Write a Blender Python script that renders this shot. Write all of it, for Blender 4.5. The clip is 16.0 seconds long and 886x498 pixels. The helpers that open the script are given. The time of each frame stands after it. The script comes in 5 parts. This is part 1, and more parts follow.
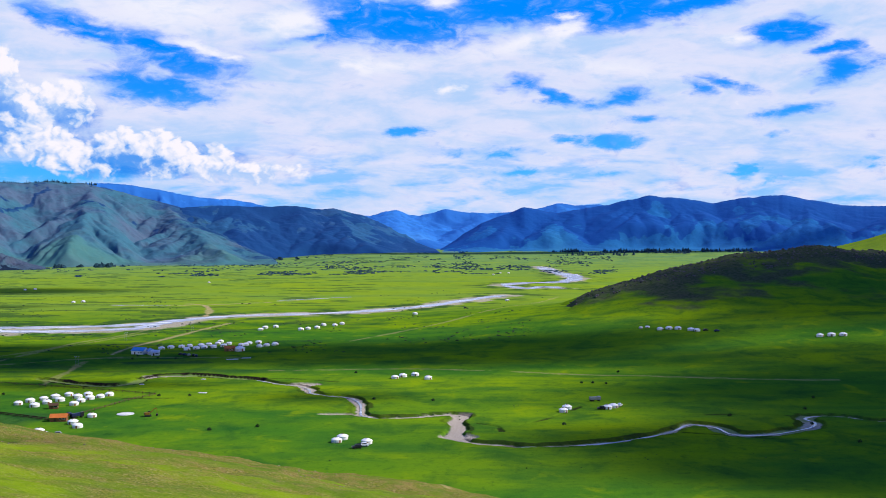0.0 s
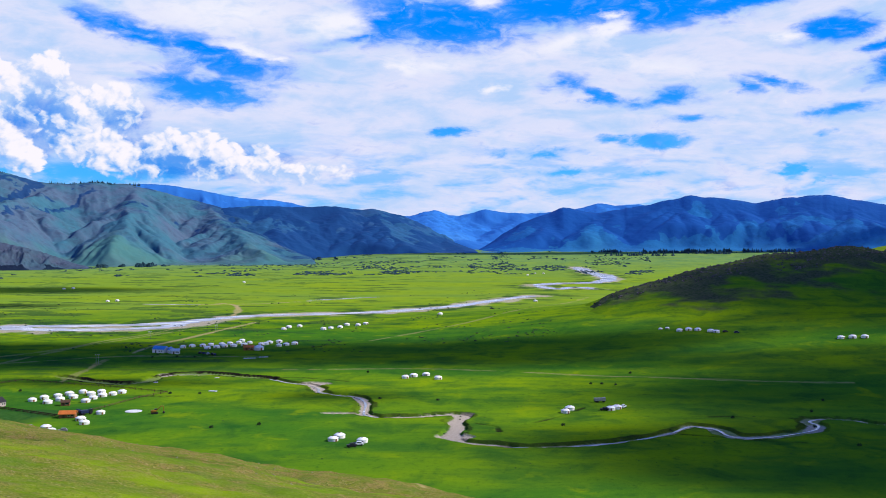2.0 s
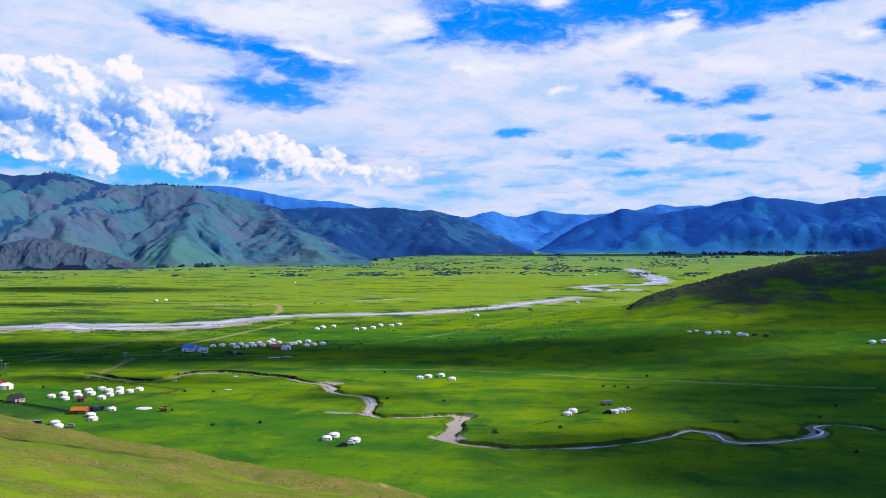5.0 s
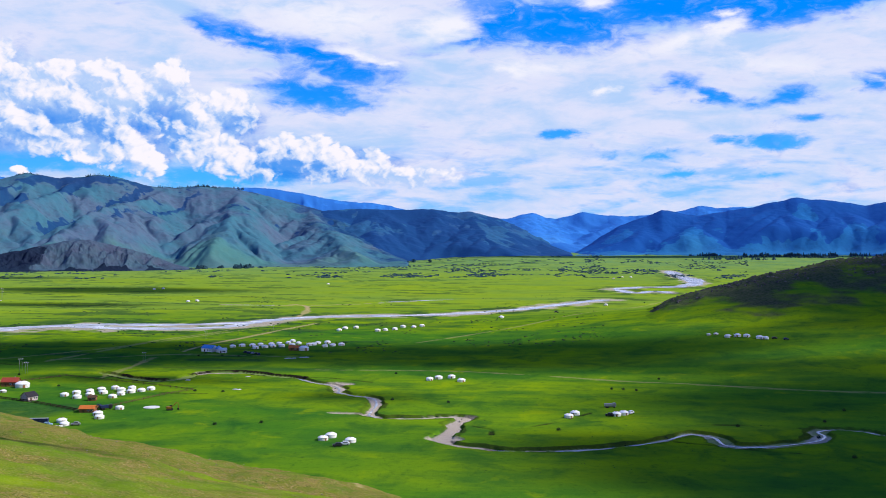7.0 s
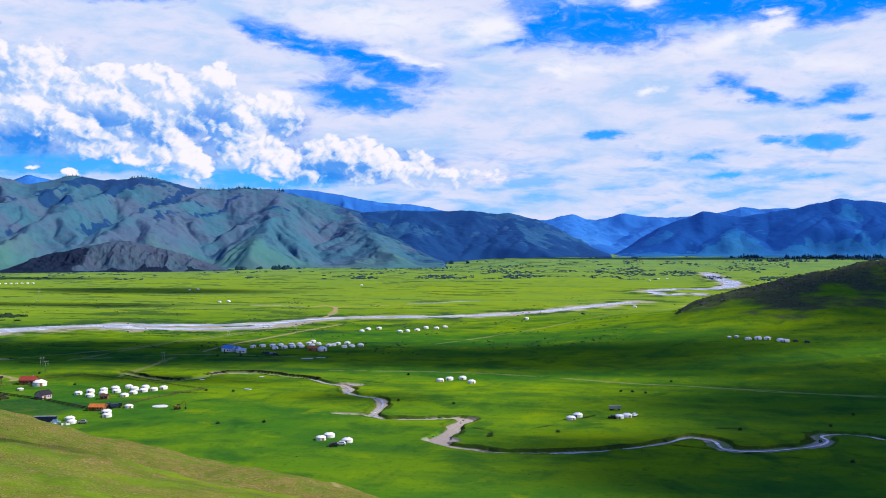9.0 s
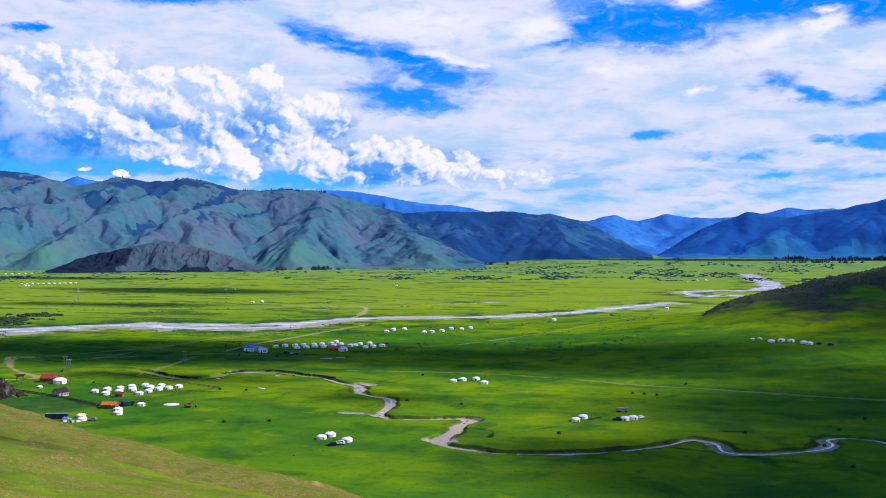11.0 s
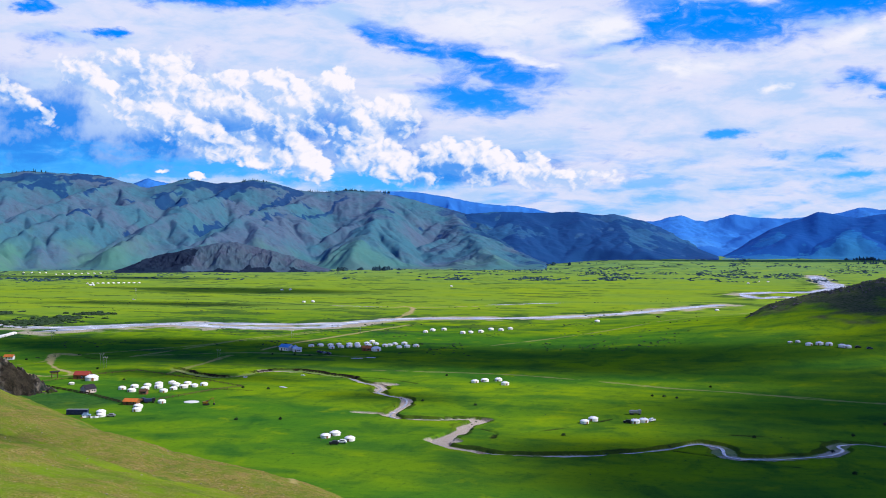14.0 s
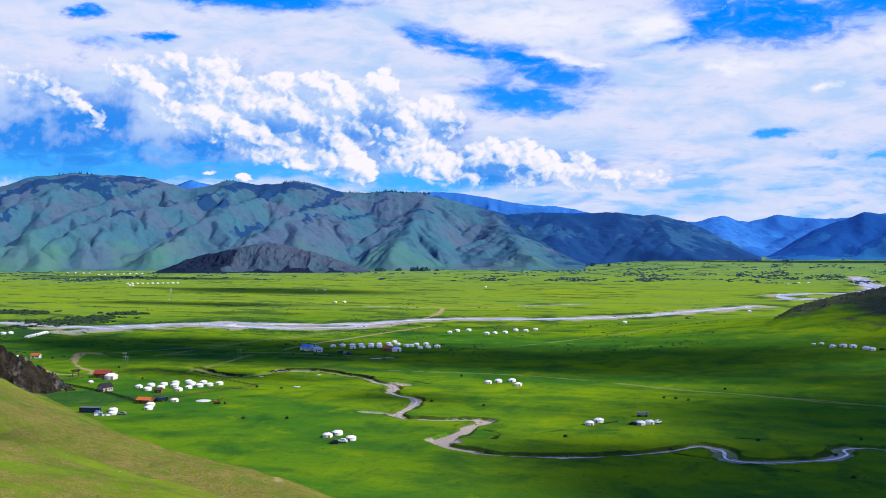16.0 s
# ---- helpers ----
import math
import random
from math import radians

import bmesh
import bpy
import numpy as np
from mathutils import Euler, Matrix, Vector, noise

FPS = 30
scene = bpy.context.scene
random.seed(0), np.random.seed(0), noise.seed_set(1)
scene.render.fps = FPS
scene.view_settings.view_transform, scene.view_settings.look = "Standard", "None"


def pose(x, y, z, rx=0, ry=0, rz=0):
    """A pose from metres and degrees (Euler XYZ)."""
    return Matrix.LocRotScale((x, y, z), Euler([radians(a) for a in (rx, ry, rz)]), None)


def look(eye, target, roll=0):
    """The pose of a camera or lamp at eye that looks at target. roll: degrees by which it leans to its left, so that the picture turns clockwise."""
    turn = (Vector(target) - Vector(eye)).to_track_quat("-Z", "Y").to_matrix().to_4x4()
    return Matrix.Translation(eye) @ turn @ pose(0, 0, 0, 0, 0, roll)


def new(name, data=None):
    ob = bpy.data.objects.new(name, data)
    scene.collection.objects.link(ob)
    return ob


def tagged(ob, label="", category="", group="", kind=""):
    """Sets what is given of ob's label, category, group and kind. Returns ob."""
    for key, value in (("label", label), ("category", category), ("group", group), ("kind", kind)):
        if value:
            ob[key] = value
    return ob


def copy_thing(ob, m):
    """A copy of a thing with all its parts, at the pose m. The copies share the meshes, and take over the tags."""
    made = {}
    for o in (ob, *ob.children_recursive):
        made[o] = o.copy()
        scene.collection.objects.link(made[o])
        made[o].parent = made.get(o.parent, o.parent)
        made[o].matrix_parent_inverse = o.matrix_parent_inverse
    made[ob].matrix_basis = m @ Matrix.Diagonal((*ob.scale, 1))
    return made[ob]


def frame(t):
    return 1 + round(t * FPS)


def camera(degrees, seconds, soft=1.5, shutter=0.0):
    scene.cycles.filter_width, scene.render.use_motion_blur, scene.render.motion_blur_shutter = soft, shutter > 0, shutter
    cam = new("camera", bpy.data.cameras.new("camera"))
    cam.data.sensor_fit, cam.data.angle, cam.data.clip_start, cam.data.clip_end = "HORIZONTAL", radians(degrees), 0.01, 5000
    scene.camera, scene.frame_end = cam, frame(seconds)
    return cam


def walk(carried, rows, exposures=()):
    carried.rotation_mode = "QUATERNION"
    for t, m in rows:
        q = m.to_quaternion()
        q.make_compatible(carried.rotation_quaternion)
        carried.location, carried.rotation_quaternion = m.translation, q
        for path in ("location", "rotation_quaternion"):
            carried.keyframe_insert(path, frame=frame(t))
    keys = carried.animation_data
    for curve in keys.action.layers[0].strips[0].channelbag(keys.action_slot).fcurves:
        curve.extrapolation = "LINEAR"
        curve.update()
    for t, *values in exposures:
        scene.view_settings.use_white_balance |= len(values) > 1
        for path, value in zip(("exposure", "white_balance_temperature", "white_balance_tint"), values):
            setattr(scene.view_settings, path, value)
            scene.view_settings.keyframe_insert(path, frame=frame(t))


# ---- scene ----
cam = camera(47.47, 16.0, soft=0.95)
# seconds; place in metres; pitch, roll and yaw in degrees
ROWS = [
    (0.0, 0.00, 0.00, 95.00, 89.169, 0.173, 0.001),
    (0.5, 5.55, -0.72, 95.08, 89.177, 0.152, 0.657),
    (1.0, 11.11, -1.30, 95.14, 89.181, 0.147, 1.281),
    (1.5, 16.67, -1.74, 95.18, 89.183, 0.146, 1.890),
    (2.0, 22.26, -2.08, 95.22, 89.185, 0.145, 2.496),
    (2.5, 27.86, -2.31, 95.27, 89.189, 0.140, 3.105),
    (3.0, 33.49, -2.44, 95.31, 89.196, 0.131, 3.718),
    (3.5, 39.14, -2.47, 95.35, 89.205, 0.117, 4.336),
    (4.0, 44.80, -2.42, 95.40, 89.218, 0.101, 4.958),
    (4.5, 50.46, -2.28, 95.44, 89.235, 0.084, 5.582),
    (5.0, 56.12, -2.06, 95.48, 89.254, 0.067, 6.205),
    (5.5, 61.78, -1.78, 95.51, 89.275, 0.052, 6.828),
    (6.0, 67.41, -1.43, 95.54, 89.297, 0.039, 7.448),
    (6.5, 73.03, -1.00, 95.55, 89.321, 0.030, 8.067),
    (7.0, 78.63, -0.52, 95.56, 89.345, 0.022, 8.685),
    (7.5, 84.20, 0.03, 95.56, 89.367, 0.017, 9.302),
    (8.0, 89.73, 0.63, 95.57, 89.389, 0.013, 9.922),
    (8.5, 95.24, 1.29, 95.57, 89.409, 0.009, 10.547),
    (9.0, 100.73, 2.01, 95.57, 89.426, 0.004, 11.177),
    (9.5, 106.18, 2.79, 95.57, 89.441, -0.001, 11.814),
    (10.0, 111.61, 3.64, 95.58, 89.454, -0.009, 12.461),
    (10.5, 117.01, 4.54, 95.59, 89.464, -0.018, 13.116),
    (11.0, 122.39, 5.52, 95.60, 89.472, -0.028, 13.778),
    (11.5, 127.73, 6.57, 95.63, 89.478, -0.038, 14.447),
    (12.0, 133.06, 7.70, 95.65, 89.483, -0.047, 15.120),
    (12.5, 138.35, 8.90, 95.67, 89.488, -0.052, 15.792),
    (13.0, 143.62, 10.17, 95.69, 89.493, -0.053, 16.461),
    (13.5, 148.86, 11.53, 95.71, 89.499, -0.047, 17.121),
    (14.0, 154.06, 12.94, 95.71, 89.507, -0.036, 17.771),
    (14.5, 159.20, 14.40, 95.71, 89.516, -0.020, 18.409),
    (15.0, 164.29, 15.89, 95.70, 89.526, -0.004, 19.037),
    (15.5, 169.30, 17.38, 95.69, 89.537, 0.005, 19.661),
    (16.0, 174.24, 18.82, 95.69, 89.548, -0.006, 20.293),
]
walk(cam, [(t, pose(x, y, z, rx, 0, yaw) @ pose(0, 0, 0, 0, 0, -lean)) for t, x, y, z, rx, lean, yaw in ROWS])

# ---------- light ----------
SUN_FROM = Vector((0.80, 0.02, 0.68)).normalized()
sun = new("sun", bpy.data.lights.new("sun", "SUN"))
sun.data.energy, sun.data.angle, sun.data.color = 5.0, radians(0.6), (1.0, 0.93, 0.80)
sun.matrix_world = look(SUN_FROM * 100, (0, 0, 0))
scene.view_settings.exposure = 0.0


def link(tree, a, b):
    tree.links.new(a, b)


class Nodes:
    """Short hand for node trees."""

    def __init__(self, tree):
        self.t = tree

    def add(self, kind, ins=None, **attrs):
        n = self.t.nodes.new(kind)
        for k, v in attrs.items():
            setattr(n, k, v)
        for k, v in (ins or {}).items():
            s = n.inputs[k]
            if isinstance(v, bpy.types.NodeSocket):
                self.t.links.new(v, s)
            else:
                s.default_value = v
        return n

    def math(self, op, a, b=0.0, c=0.0, clamp=False):
        return self.add("ShaderNodeMath", {0: a, 1: b, 2: c}, operation=op, use_clamp=clamp).outputs[0]

    def noise(self, vec, scale, detail=6.0, rough=0.55, dist=0.0, lac=2.0):
        return self.add("ShaderNodeTexNoise", {"Vector": vec, "Scale": scale, "Detail": detail, "Roughness": rough, "Distortion": dist, "Lacunarity": lac}).outputs[0]

    def step(self, v, lo, hi, a=0.0, b=1.0):
        return self.add("ShaderNodeMapRange", {0: v, 1: lo, 2: hi, 3: a, 4: b}, interpolation_type="SMOOTHSTEP").outputs[0]

    def mix(self, fac, a, b):
        n = self.add("ShaderNodeMix", data_type="RGBA")
        for sock, v in ((n.inputs[0], fac), (n.inputs[6], a), (n.inputs[7], b)):
            if isinstance(v, bpy.types.NodeSocket):
                self.t.links.new(v, sock)
            else:
                sock.default_value = v
        return n.outputs[2]

    def blob(self, vec, az, el, half_w, half_h, turn=0.0):
        """1 in the middle of an ellipse, 0 on its rim."""
        m = self.add("ShaderNodeMapping", {0: vec, 1: (az, el, 0), 2: (0, 0, radians(turn)), 3: (half_w, half_h, 1)}, vector_type="TEXTURE")
        return self.add("ShaderNodeTexGradient", {0: m.outputs[0]}, gradient_type="SPHERICAL").outputs[1]

    def total(self, parts):
        out = parts[0]
        for p in parts[1:]:
            out = self.math("ADD", out, p)
        return out


# ---------- sky ----------
world = bpy.data.worlds.new("sky")
scene.world = world
world.use_nodes = True
world.node_tree.nodes.clear()
W = Nodes(world.node_tree)
blue = W.add("ShaderNodeTexSky", sky_type="NISHITA", sun_disc=False, sun_elevation=math.asin(SUN_FROM.z),
             sun_rotation=math.atan2(SUN_FROM.x, SUN_FROM.y), altitude=1500.0, air_density=1.0, dust_density=0.3, ozone_density=3.0).outputs[0]
way = W.add("ShaderNodeTexCoord").outputs["Generated"]
xyz = W.add("ShaderNodeSeparateXYZ", {0: way}).outputs
azimuth = W.math("MULTIPLY", W.math("ARCTAN2", W.math("MULTIPLY", xyz[0], -1.0), xyz[1]), 57.2958)
elevation = W.math("MULTIPLY", W.math("ARCSINE", xyz[2]), 57.2958)
flat = W.add("ShaderNodeCombineXYZ", {0: azimuth, 1: elevation, 2: 0.0}).outputs[0]
# clouds: a wide veil with blue gaps, brighter rolls, streaks low down, heaped cumulus
low_freq = W.add("ShaderNodeVectorMath", {0: flat, 1: (0.20, 0.75, 1.0)}, operation="MULTIPLY").outputs[0]
high_freq = W.add("ShaderNodeVectorMath", {0: flat, 1: (0.60, 1.4, 1.0)}, operation="MULTIPLY").outputs[0]
wide_n = W.noise(low_freq, 0.9, 7.0, 0.58, 0.4)
fine_n = W.noise(high_freq, 1.1, 7.0, 0.62, 0.5)
warp = W.add("ShaderNodeTexNoise", {"Vector": high_freq, "Scale": 0.8, "Detail": 5.0, "Roughness": 0.6}).outputs[1]
off = W.add("ShaderNodeVectorMath", {0: warp, 1: (0.5, 0.5, 0.5)}, operation="SUBTRACT").outputs[0]
off = W.add("ShaderNodeVectorMath", {0: off, 1: (3.6, 0.9, 0.0)}, operation="MULTIPLY").outputs[0]
torn = W.add("ShaderNodeVectorMath", {0: flat, 1: off}, operation="ADD").outputs[0]
# azimuth, elevation, half width, half height, turn, depth
GAPS_HIGH = [
    (20.1, 11.2, 3.3, 0.64, 18, 1.0), (16.0, 10.4, 1.8, 0.58, 12, 1.0), (14.2, 9.4, 3.9, 0.97, 5, 0.8), (16.0, 8.0, 3.4, 0.80, 6, 1.0), (5.8, 12.1, 2.2, 1.45, 0, 1.0),
    (7.1, 11.1, 3.5, 0.51, -12, 0.7), (2.0, 11.9, 4.5, 1.45, 0, 1.0), (-3.7, 12.6, 6.4, 1.22, 0, 1.0), (-9.4, 12.3, 5.6, 1.16, -5, 1.0), (-14.0, 12.5, 4.5, 0.64, -8, 1.0),
    (-18.8, 10.7, 2.2, 0.77, -8, 1.0), (-21.3, 9.8, 1.3, 0.39, -8, 0.9), (-21.6, 8.5, 1.7, 0.80, -15, 1.0),
]
GAPS_LOW = [
    (-4.4, 8.4, 1.6, 0.64, 0, 0.8), (-6.4, 7.7, 1.6, 0.45, 20, 1.0), (-9.4, 7.3, 3.4, 0.39, 0, 0.8), (-10.4, 7.6, 1.9, 0.58, 0, 1.0), (-11.3, 6.3, 1.5, 0.39, 0, 0.8),
    (-9.4, 5.2, 1.9, 0.51, 3, 1.0), (-7.2, 5.3, 1.3, 0.23, 0, 0.8), (-14.3, 8.0, 1.2, 0.51, 20, 0.8), (-15.8, 8.1, 1.8, 0.35, 15, 0.8), (-19.0, 6.5, 2.1, 0.45, -5, 1.0),
    (-17.9, 5.3, 0.9, 0.32, -10, 0.7), (-16.8, 3.5, 0.7, 0.64, 0, 1.0), (-22.7, 3.8, 1.6, 0.51, 0, 0.7), (2.0, 5.8, 1.4, 0.35, 0, 1.0), (-2.8, 4.6, 3.5, 0.48, 0, 0.7),
]
GAPS_RIM = [
    (-4.4, 3.5, 3.2, 0.35, 0, 0.7), (-8.8, 3.5, 2.5, 0.32, 0, 0.6), (-17.9, 2.8, 1.2, 0.32, -20, 0.6), (21.5, 3.5, 5.0, 0.77, 0, 1.0),
]
GAPS_LEFT = [
    (30.3, 13.2, 5.5, 0.55, 0, 1.0), (39.7, 12.1, 1.0, 0.35, -5, 1.0), (36.1, 11.0, 1.0, 0.26, 0, 1.0), (38.7, 10.7, 1.6, 0.48, 0, 0.6), (41.8, 5.6, 5.2, 2.1, 0, 1.15), (36.5, 5.2, 5.5, 1.6, 10, 1.1),
    (42.4, 4.0, 6.1, 1.03, 0, 1.0), (34.0, 4.1, 9.1, 0.77, 0, 1.0), (24.6, 3.5, 4.8, 0.45, 0, 0.8),
]
ROLLS = [
    (-6.9, 11.3, 1.5, 0.77, -20, 1.0), (-4.4, 10.7, 3.8, 0.58, -12, 0.8), (-6.7, 12.1, 0.8, 0.23, 0, 1.0), (15.1, 12.1, 6.3, 1.29, 0, 0.8), (8.4, 11.8, 2.7, 0.97, -18, 1.0),
    (13.3, 10.2, 2.3, 0.29, 12, 1.0), (11.9, 9.8, 0.8, 0.29, 0, 1.0), (20.1, 8.1, 2.0, 0.45, 5, 0.8), (4.6, 9.4, 1.2, 0.64, 10, 1.0), (2.7, 9.4, 2.4, 0.55, -5, 0.7),
    (-0.2, 8.2, 0.8, 0.29, 0, 1.0), (-0.1, 12.9, 1.5, 0.45, 0, 1.0), (-16.5, 10.5, 1.2, 0.39, 10, 1.0), (-9.7, 9.2, 4.4, 0.71, 4, 0.6),
]
HEAPS = [
    (32.6, 8.6, 1.45, 1.22, 0, 1), (34.0, 8.0, 1.45, 1.35, 0, 0.9), (30.1, 8.8, 1.45, 0.77, 0, 1), (27.4, 8.7, 1.35, 0.71, 10, 1), (24.0, 8.7, 0.96, 0.90, 0, 1), (25.4, 7.6, 2.09, 1.09, 15, 1),
    (36.0, 7.9, 1.09, 0.64, 10, 0.9), (33.9, 7.0, 2.25, 0.96, 22, 1), (31.2, 5.9, 2.31, 0.90, 24, 1), (30.6, 7.3, 1.09, 0.84, 0, 1), (29.0, 7.0, 1.54, 1.09, 20, 1), (26.8, 5.5, 2.19, 1.16, 32, 1),
    (25.5, 4.4, 1.29, 0.71, 25, 1), (23.6, 6.0, 1.93, 0.96, 20, 1), (21.1, 4.7, 2.41, 0.96, 20, 1), (20.4, 6.9, 1.03, 0.90, 0, 1), (22.4, 6.8, 1.77, 1.03, 0, 0.95), (16.6, 4.4, 3.21, 0.90, 6, 1),
    (13.9, 4.0, 2.25, 0.77, 5, 0.9), (10.9, 3.5, 2.57, 0.58, 0, 0.7), (41.9, 8.2, 1.77, 0.70, 22, 0.6), (40.1, 7.1, 1.61, 0.60, 25, 0.5), (37.3, 9.1, 1.35, 0.71, -10, 0.75),
    (34.8, 9.3, 1.29, 0.77, 0, 0.8), (33.5, 3.7, 0.48, 0.22, 0, 0.75), (31.6, 3.5, 0.71, 0.26, 0, 0.7), (28.2, 4.2, 1.09, 0.22, 0, 0.8),
    (29.6, 5.4, 0.64, 0.39, 0, 0.8),
]
BANK = [
    (33.9, 6.9, 10.60, 3.37, 0, 0.8), (24.3, 6.1, 7.39, 2.73, 8, 0.8), (41.7, 6.3, 8.35, 3.21, 0, 0.7), (16.6, 4.3, 6.43, 1.45, 0, 0.7), (48.5, 6.3, 8.35, 2.89, 0, 0.7),
]


def most(parts):
    out = parts[0]
    for p in parts[1:]:
        out = W.math("MAXIMUM", out, p)
    return out


def patches(vec, rows, grow):
    return most([W.math("MULTIPLY", W.blob(vec, a, e, w * grow, h * grow, tu), d) for a, e, w, h, tu, d in rows])


ragged = W.math("ADD", W.math("MULTIPLY", W.math("SUBTRACT", wide_n, 0.5), 0.7), W.math("MULTIPLY", W.math("SUBTRACT", fine_n, 0.5), 0.9))
spots = W.math("MAXIMUM", patches(torn, GAPS_HIGH + GAPS_RIM + GAPS_LEFT, 1.7), W.math("MULTIPLY", patches(torn, GAPS_LOW, 1.6), 0.85))
gap = W.math("ADD", spots, ragged)
gap_mask = W.math("MULTIPLY", W.step(gap, 0.16, 0.66), W.step(gap, 0.10, 0.80, 0.80, 1.0))
# above the view the veil breaks up and gives way to blue
gap_mask = W.math("MAXIMUM", gap_mask, W.step(W.math("ADD", W.step(elevation, 14.0, 32.0, 0.0, 0.80), W.math("SUBTRACT", wide_n, 0.5)), 0.25, 0.6))
streak_vec = W.add("ShaderNodeVectorMath", {0: flat, 1: (0.26, 1.1, 1.0)}, operation="MULTIPLY").outputs[0]
streak = W.noise(streak_vec, 0.9, 6.0, 0.58, 0.25)
low_band = W.math("MULTIPLY", W.step(elevation, 3.0, 6.5, 1.0, 0.0), W.step(streak, 0.45, 0.64))
gap_mask = W.math("MAXIMUM", gap_mask, W.math("MULTIPLY", low_band, 0.7))
roll_mask = W.step(W.math("ADD", patches(torn, ROLLS, 1.35), W.math("MULTIPLY", W.math("SUBTRACT", fine_n, 0.5), 0.9)), 0.05, 0.95)
veil_col = W.mix(W.step(W.math("ADD", W.math("MULTIPLY", wide_n, 0.75), W.math("MULTIPLY", fine_n, 0.25)), 0.34, 0.60), (0.45, 0.64, 0.97, 1), (0.74, 0.77, 0.98, 1))
clear_col = W.mix(1.0, blue, W.mix(W.step(elevation, 2.5, 11.0), (0.075, 0.52, 1.30, 1), (0.012, 0.46, 1.75, 1)))
clear_col.node.blend_type = "MULTIPLY"
air = W.mix(W.step(elevation, 2.0, 10.0), (0.075, 0.50, 1.08, 1), (0.000, 0.275, 1.02, 1))
air = W.mix(W.step(elevation, 14.0, 40.0), air, (0.002, 0.075, 0.50, 1))
clear = W.add("ShaderNodeVectorMath", {0: clear_col, "Scale": 0.015}, operation="SCALE").outputs[0]
clear = W.add("ShaderNodeVectorMath", {0: clear, 1: W.add("ShaderNodeVectorMath", {0: air, "Scale": 0.86}, operation="SCALE").outputs[0]}, operation="ADD").outputs[0]


def billow(vec):
    """Height of the heaped cloud at a bearing: round puffs of three sizes piled on the heaps."""
    env = None
    for a, e, w, h, tu, d in HEAPS:
        k = W.math("MULTIPLY", W.blob(vec, a, e, w * 2.0, h * 2.0, tu), d)
        env = k if env is None else W.add("ShaderNodeMath", {0: env, 1: k, 2: 0.14}, operation="SMOOTH_MAX").outputs[0]
    knobs = None
    for scale, weight in ((0.62, 0.62), (1.35, 0.36), (2.9, 0.20), (6.0, 0.09)):
        d = W.add("ShaderNodeTexVoronoi", {"Vector": vec, "Scale": scale, "Detail": 0.0, "Smoothness": 0.12}, feature="SMOOTH_F1").outputs[0]
        k = W.math("MULTIPLY", W.math("MULTIPLY", d, d), weight)
        knobs = k if knobs is None else W.math("ADD", knobs, k)
    return env, knobs


small_off = W.add("ShaderNodeVectorMath", {0: off, 1: (0.35, 0.6, 0.0)}, operation="MULTIPLY").outputs[0]
curl = W.add("ShaderNodeVectorMath", {0: flat, 1: small_off}, operation="ADD").outputs[0]
mound, knobs = billow(curl)
mound_lit, knobs_lit = billow(W.add("ShaderNodeVectorMath", {0: curl, 1: (-0.24, 0.22, 0.0)}, operation="ADD").outputs[0])
# the shaded body of the cloud bank behind and below its bright heaps
bank = W.math("ADD", patches(curl, BANK, 1.0), W.math("ADD", W.math("MULTIPLY", W.math("SUBTRACT", fine_n, 0.5), 0.7), W.math("MULTIPLY", W.math("SUBTRACT", wide_n, 0.5), 0.5)))
bank_mask = W.step(bank, 0.02, 0.40, 0.0, 0.92)
body_n = W.noise(flat, 0.40, 6.0, 0.58, 0.1)
body_t = W.math("ADD", W.step(body_n, 0.32, 0.64), W.math("ADD", W.step(elevation, 3.5, 8.5, -0.55, 0.35), W.step(azimuth, 34.0, 41.0, 0.0, -0.35)), clamp=True)
bank_col = W.mix(body_t, (0.030, 0.26, 0.88, 1), (0.56, 0.70, 0.97, 1))
small_relief = W.math("MULTIPLY", W.math("SUBTRACT", knobs_lit, knobs), 1.5)
large_relief = W.math("MULTIPLY", W.math("SUBTRACT", mound, mound_lit), 1.7)
relief = W.math("ADD", W.math("ADD", small_relief, large_relief), W.step(body_n, 0.30, 0.62, 0.20, 0.66))
heap_lit = W.step(relief, -0.05, 0.95)
edge = W.math("SUBTRACT", mound, W.math("MULTIPLY", knobs, 0.75))
heap_mask = W.math("MULTIPLY", W.step(edge, 0.02, 0.17), W.step(relief, 0.05, 0.50, 0.25, 1.0))
heap_col = W.mix(heap_lit, (0.19, 0.47, 0.95, 1), (0.97, 0.93, 1.0, 1))
sky_col = W.mix(gap_mask, veil_col, clear)
sky_col = W.mix(roll_mask, sky_col, (0.90, 0.90, 1.0, 1))
sky_col = W.mix(bank_mask, sky_col, bank_col)
sky_col = W.mix(heap_mask, sky_col, heap_col)
background = W.add("ShaderNodeBackground", {0: sky_col, 1: 1.0}).outputs[0]
link(world.node_tree, background, W.add("ShaderNodeOutputWorld").inputs[0])


# ---------- materials ----------
def material(name, rough=0.9, spec=0.2):
    m = bpy.data.materials.new(name)
    m.use_nodes = True
    m.node_tree.nodes.clear()
    n = Nodes(m.node_tree)
    b = n.add("ShaderNodeBsdfPrincipled", {"Roughness": rough, "Specular IOR Level": spec})
    link(m.node_tree, b.outputs[0], n.add("ShaderNodeOutputMaterial").inputs[0])
    return m, n, b


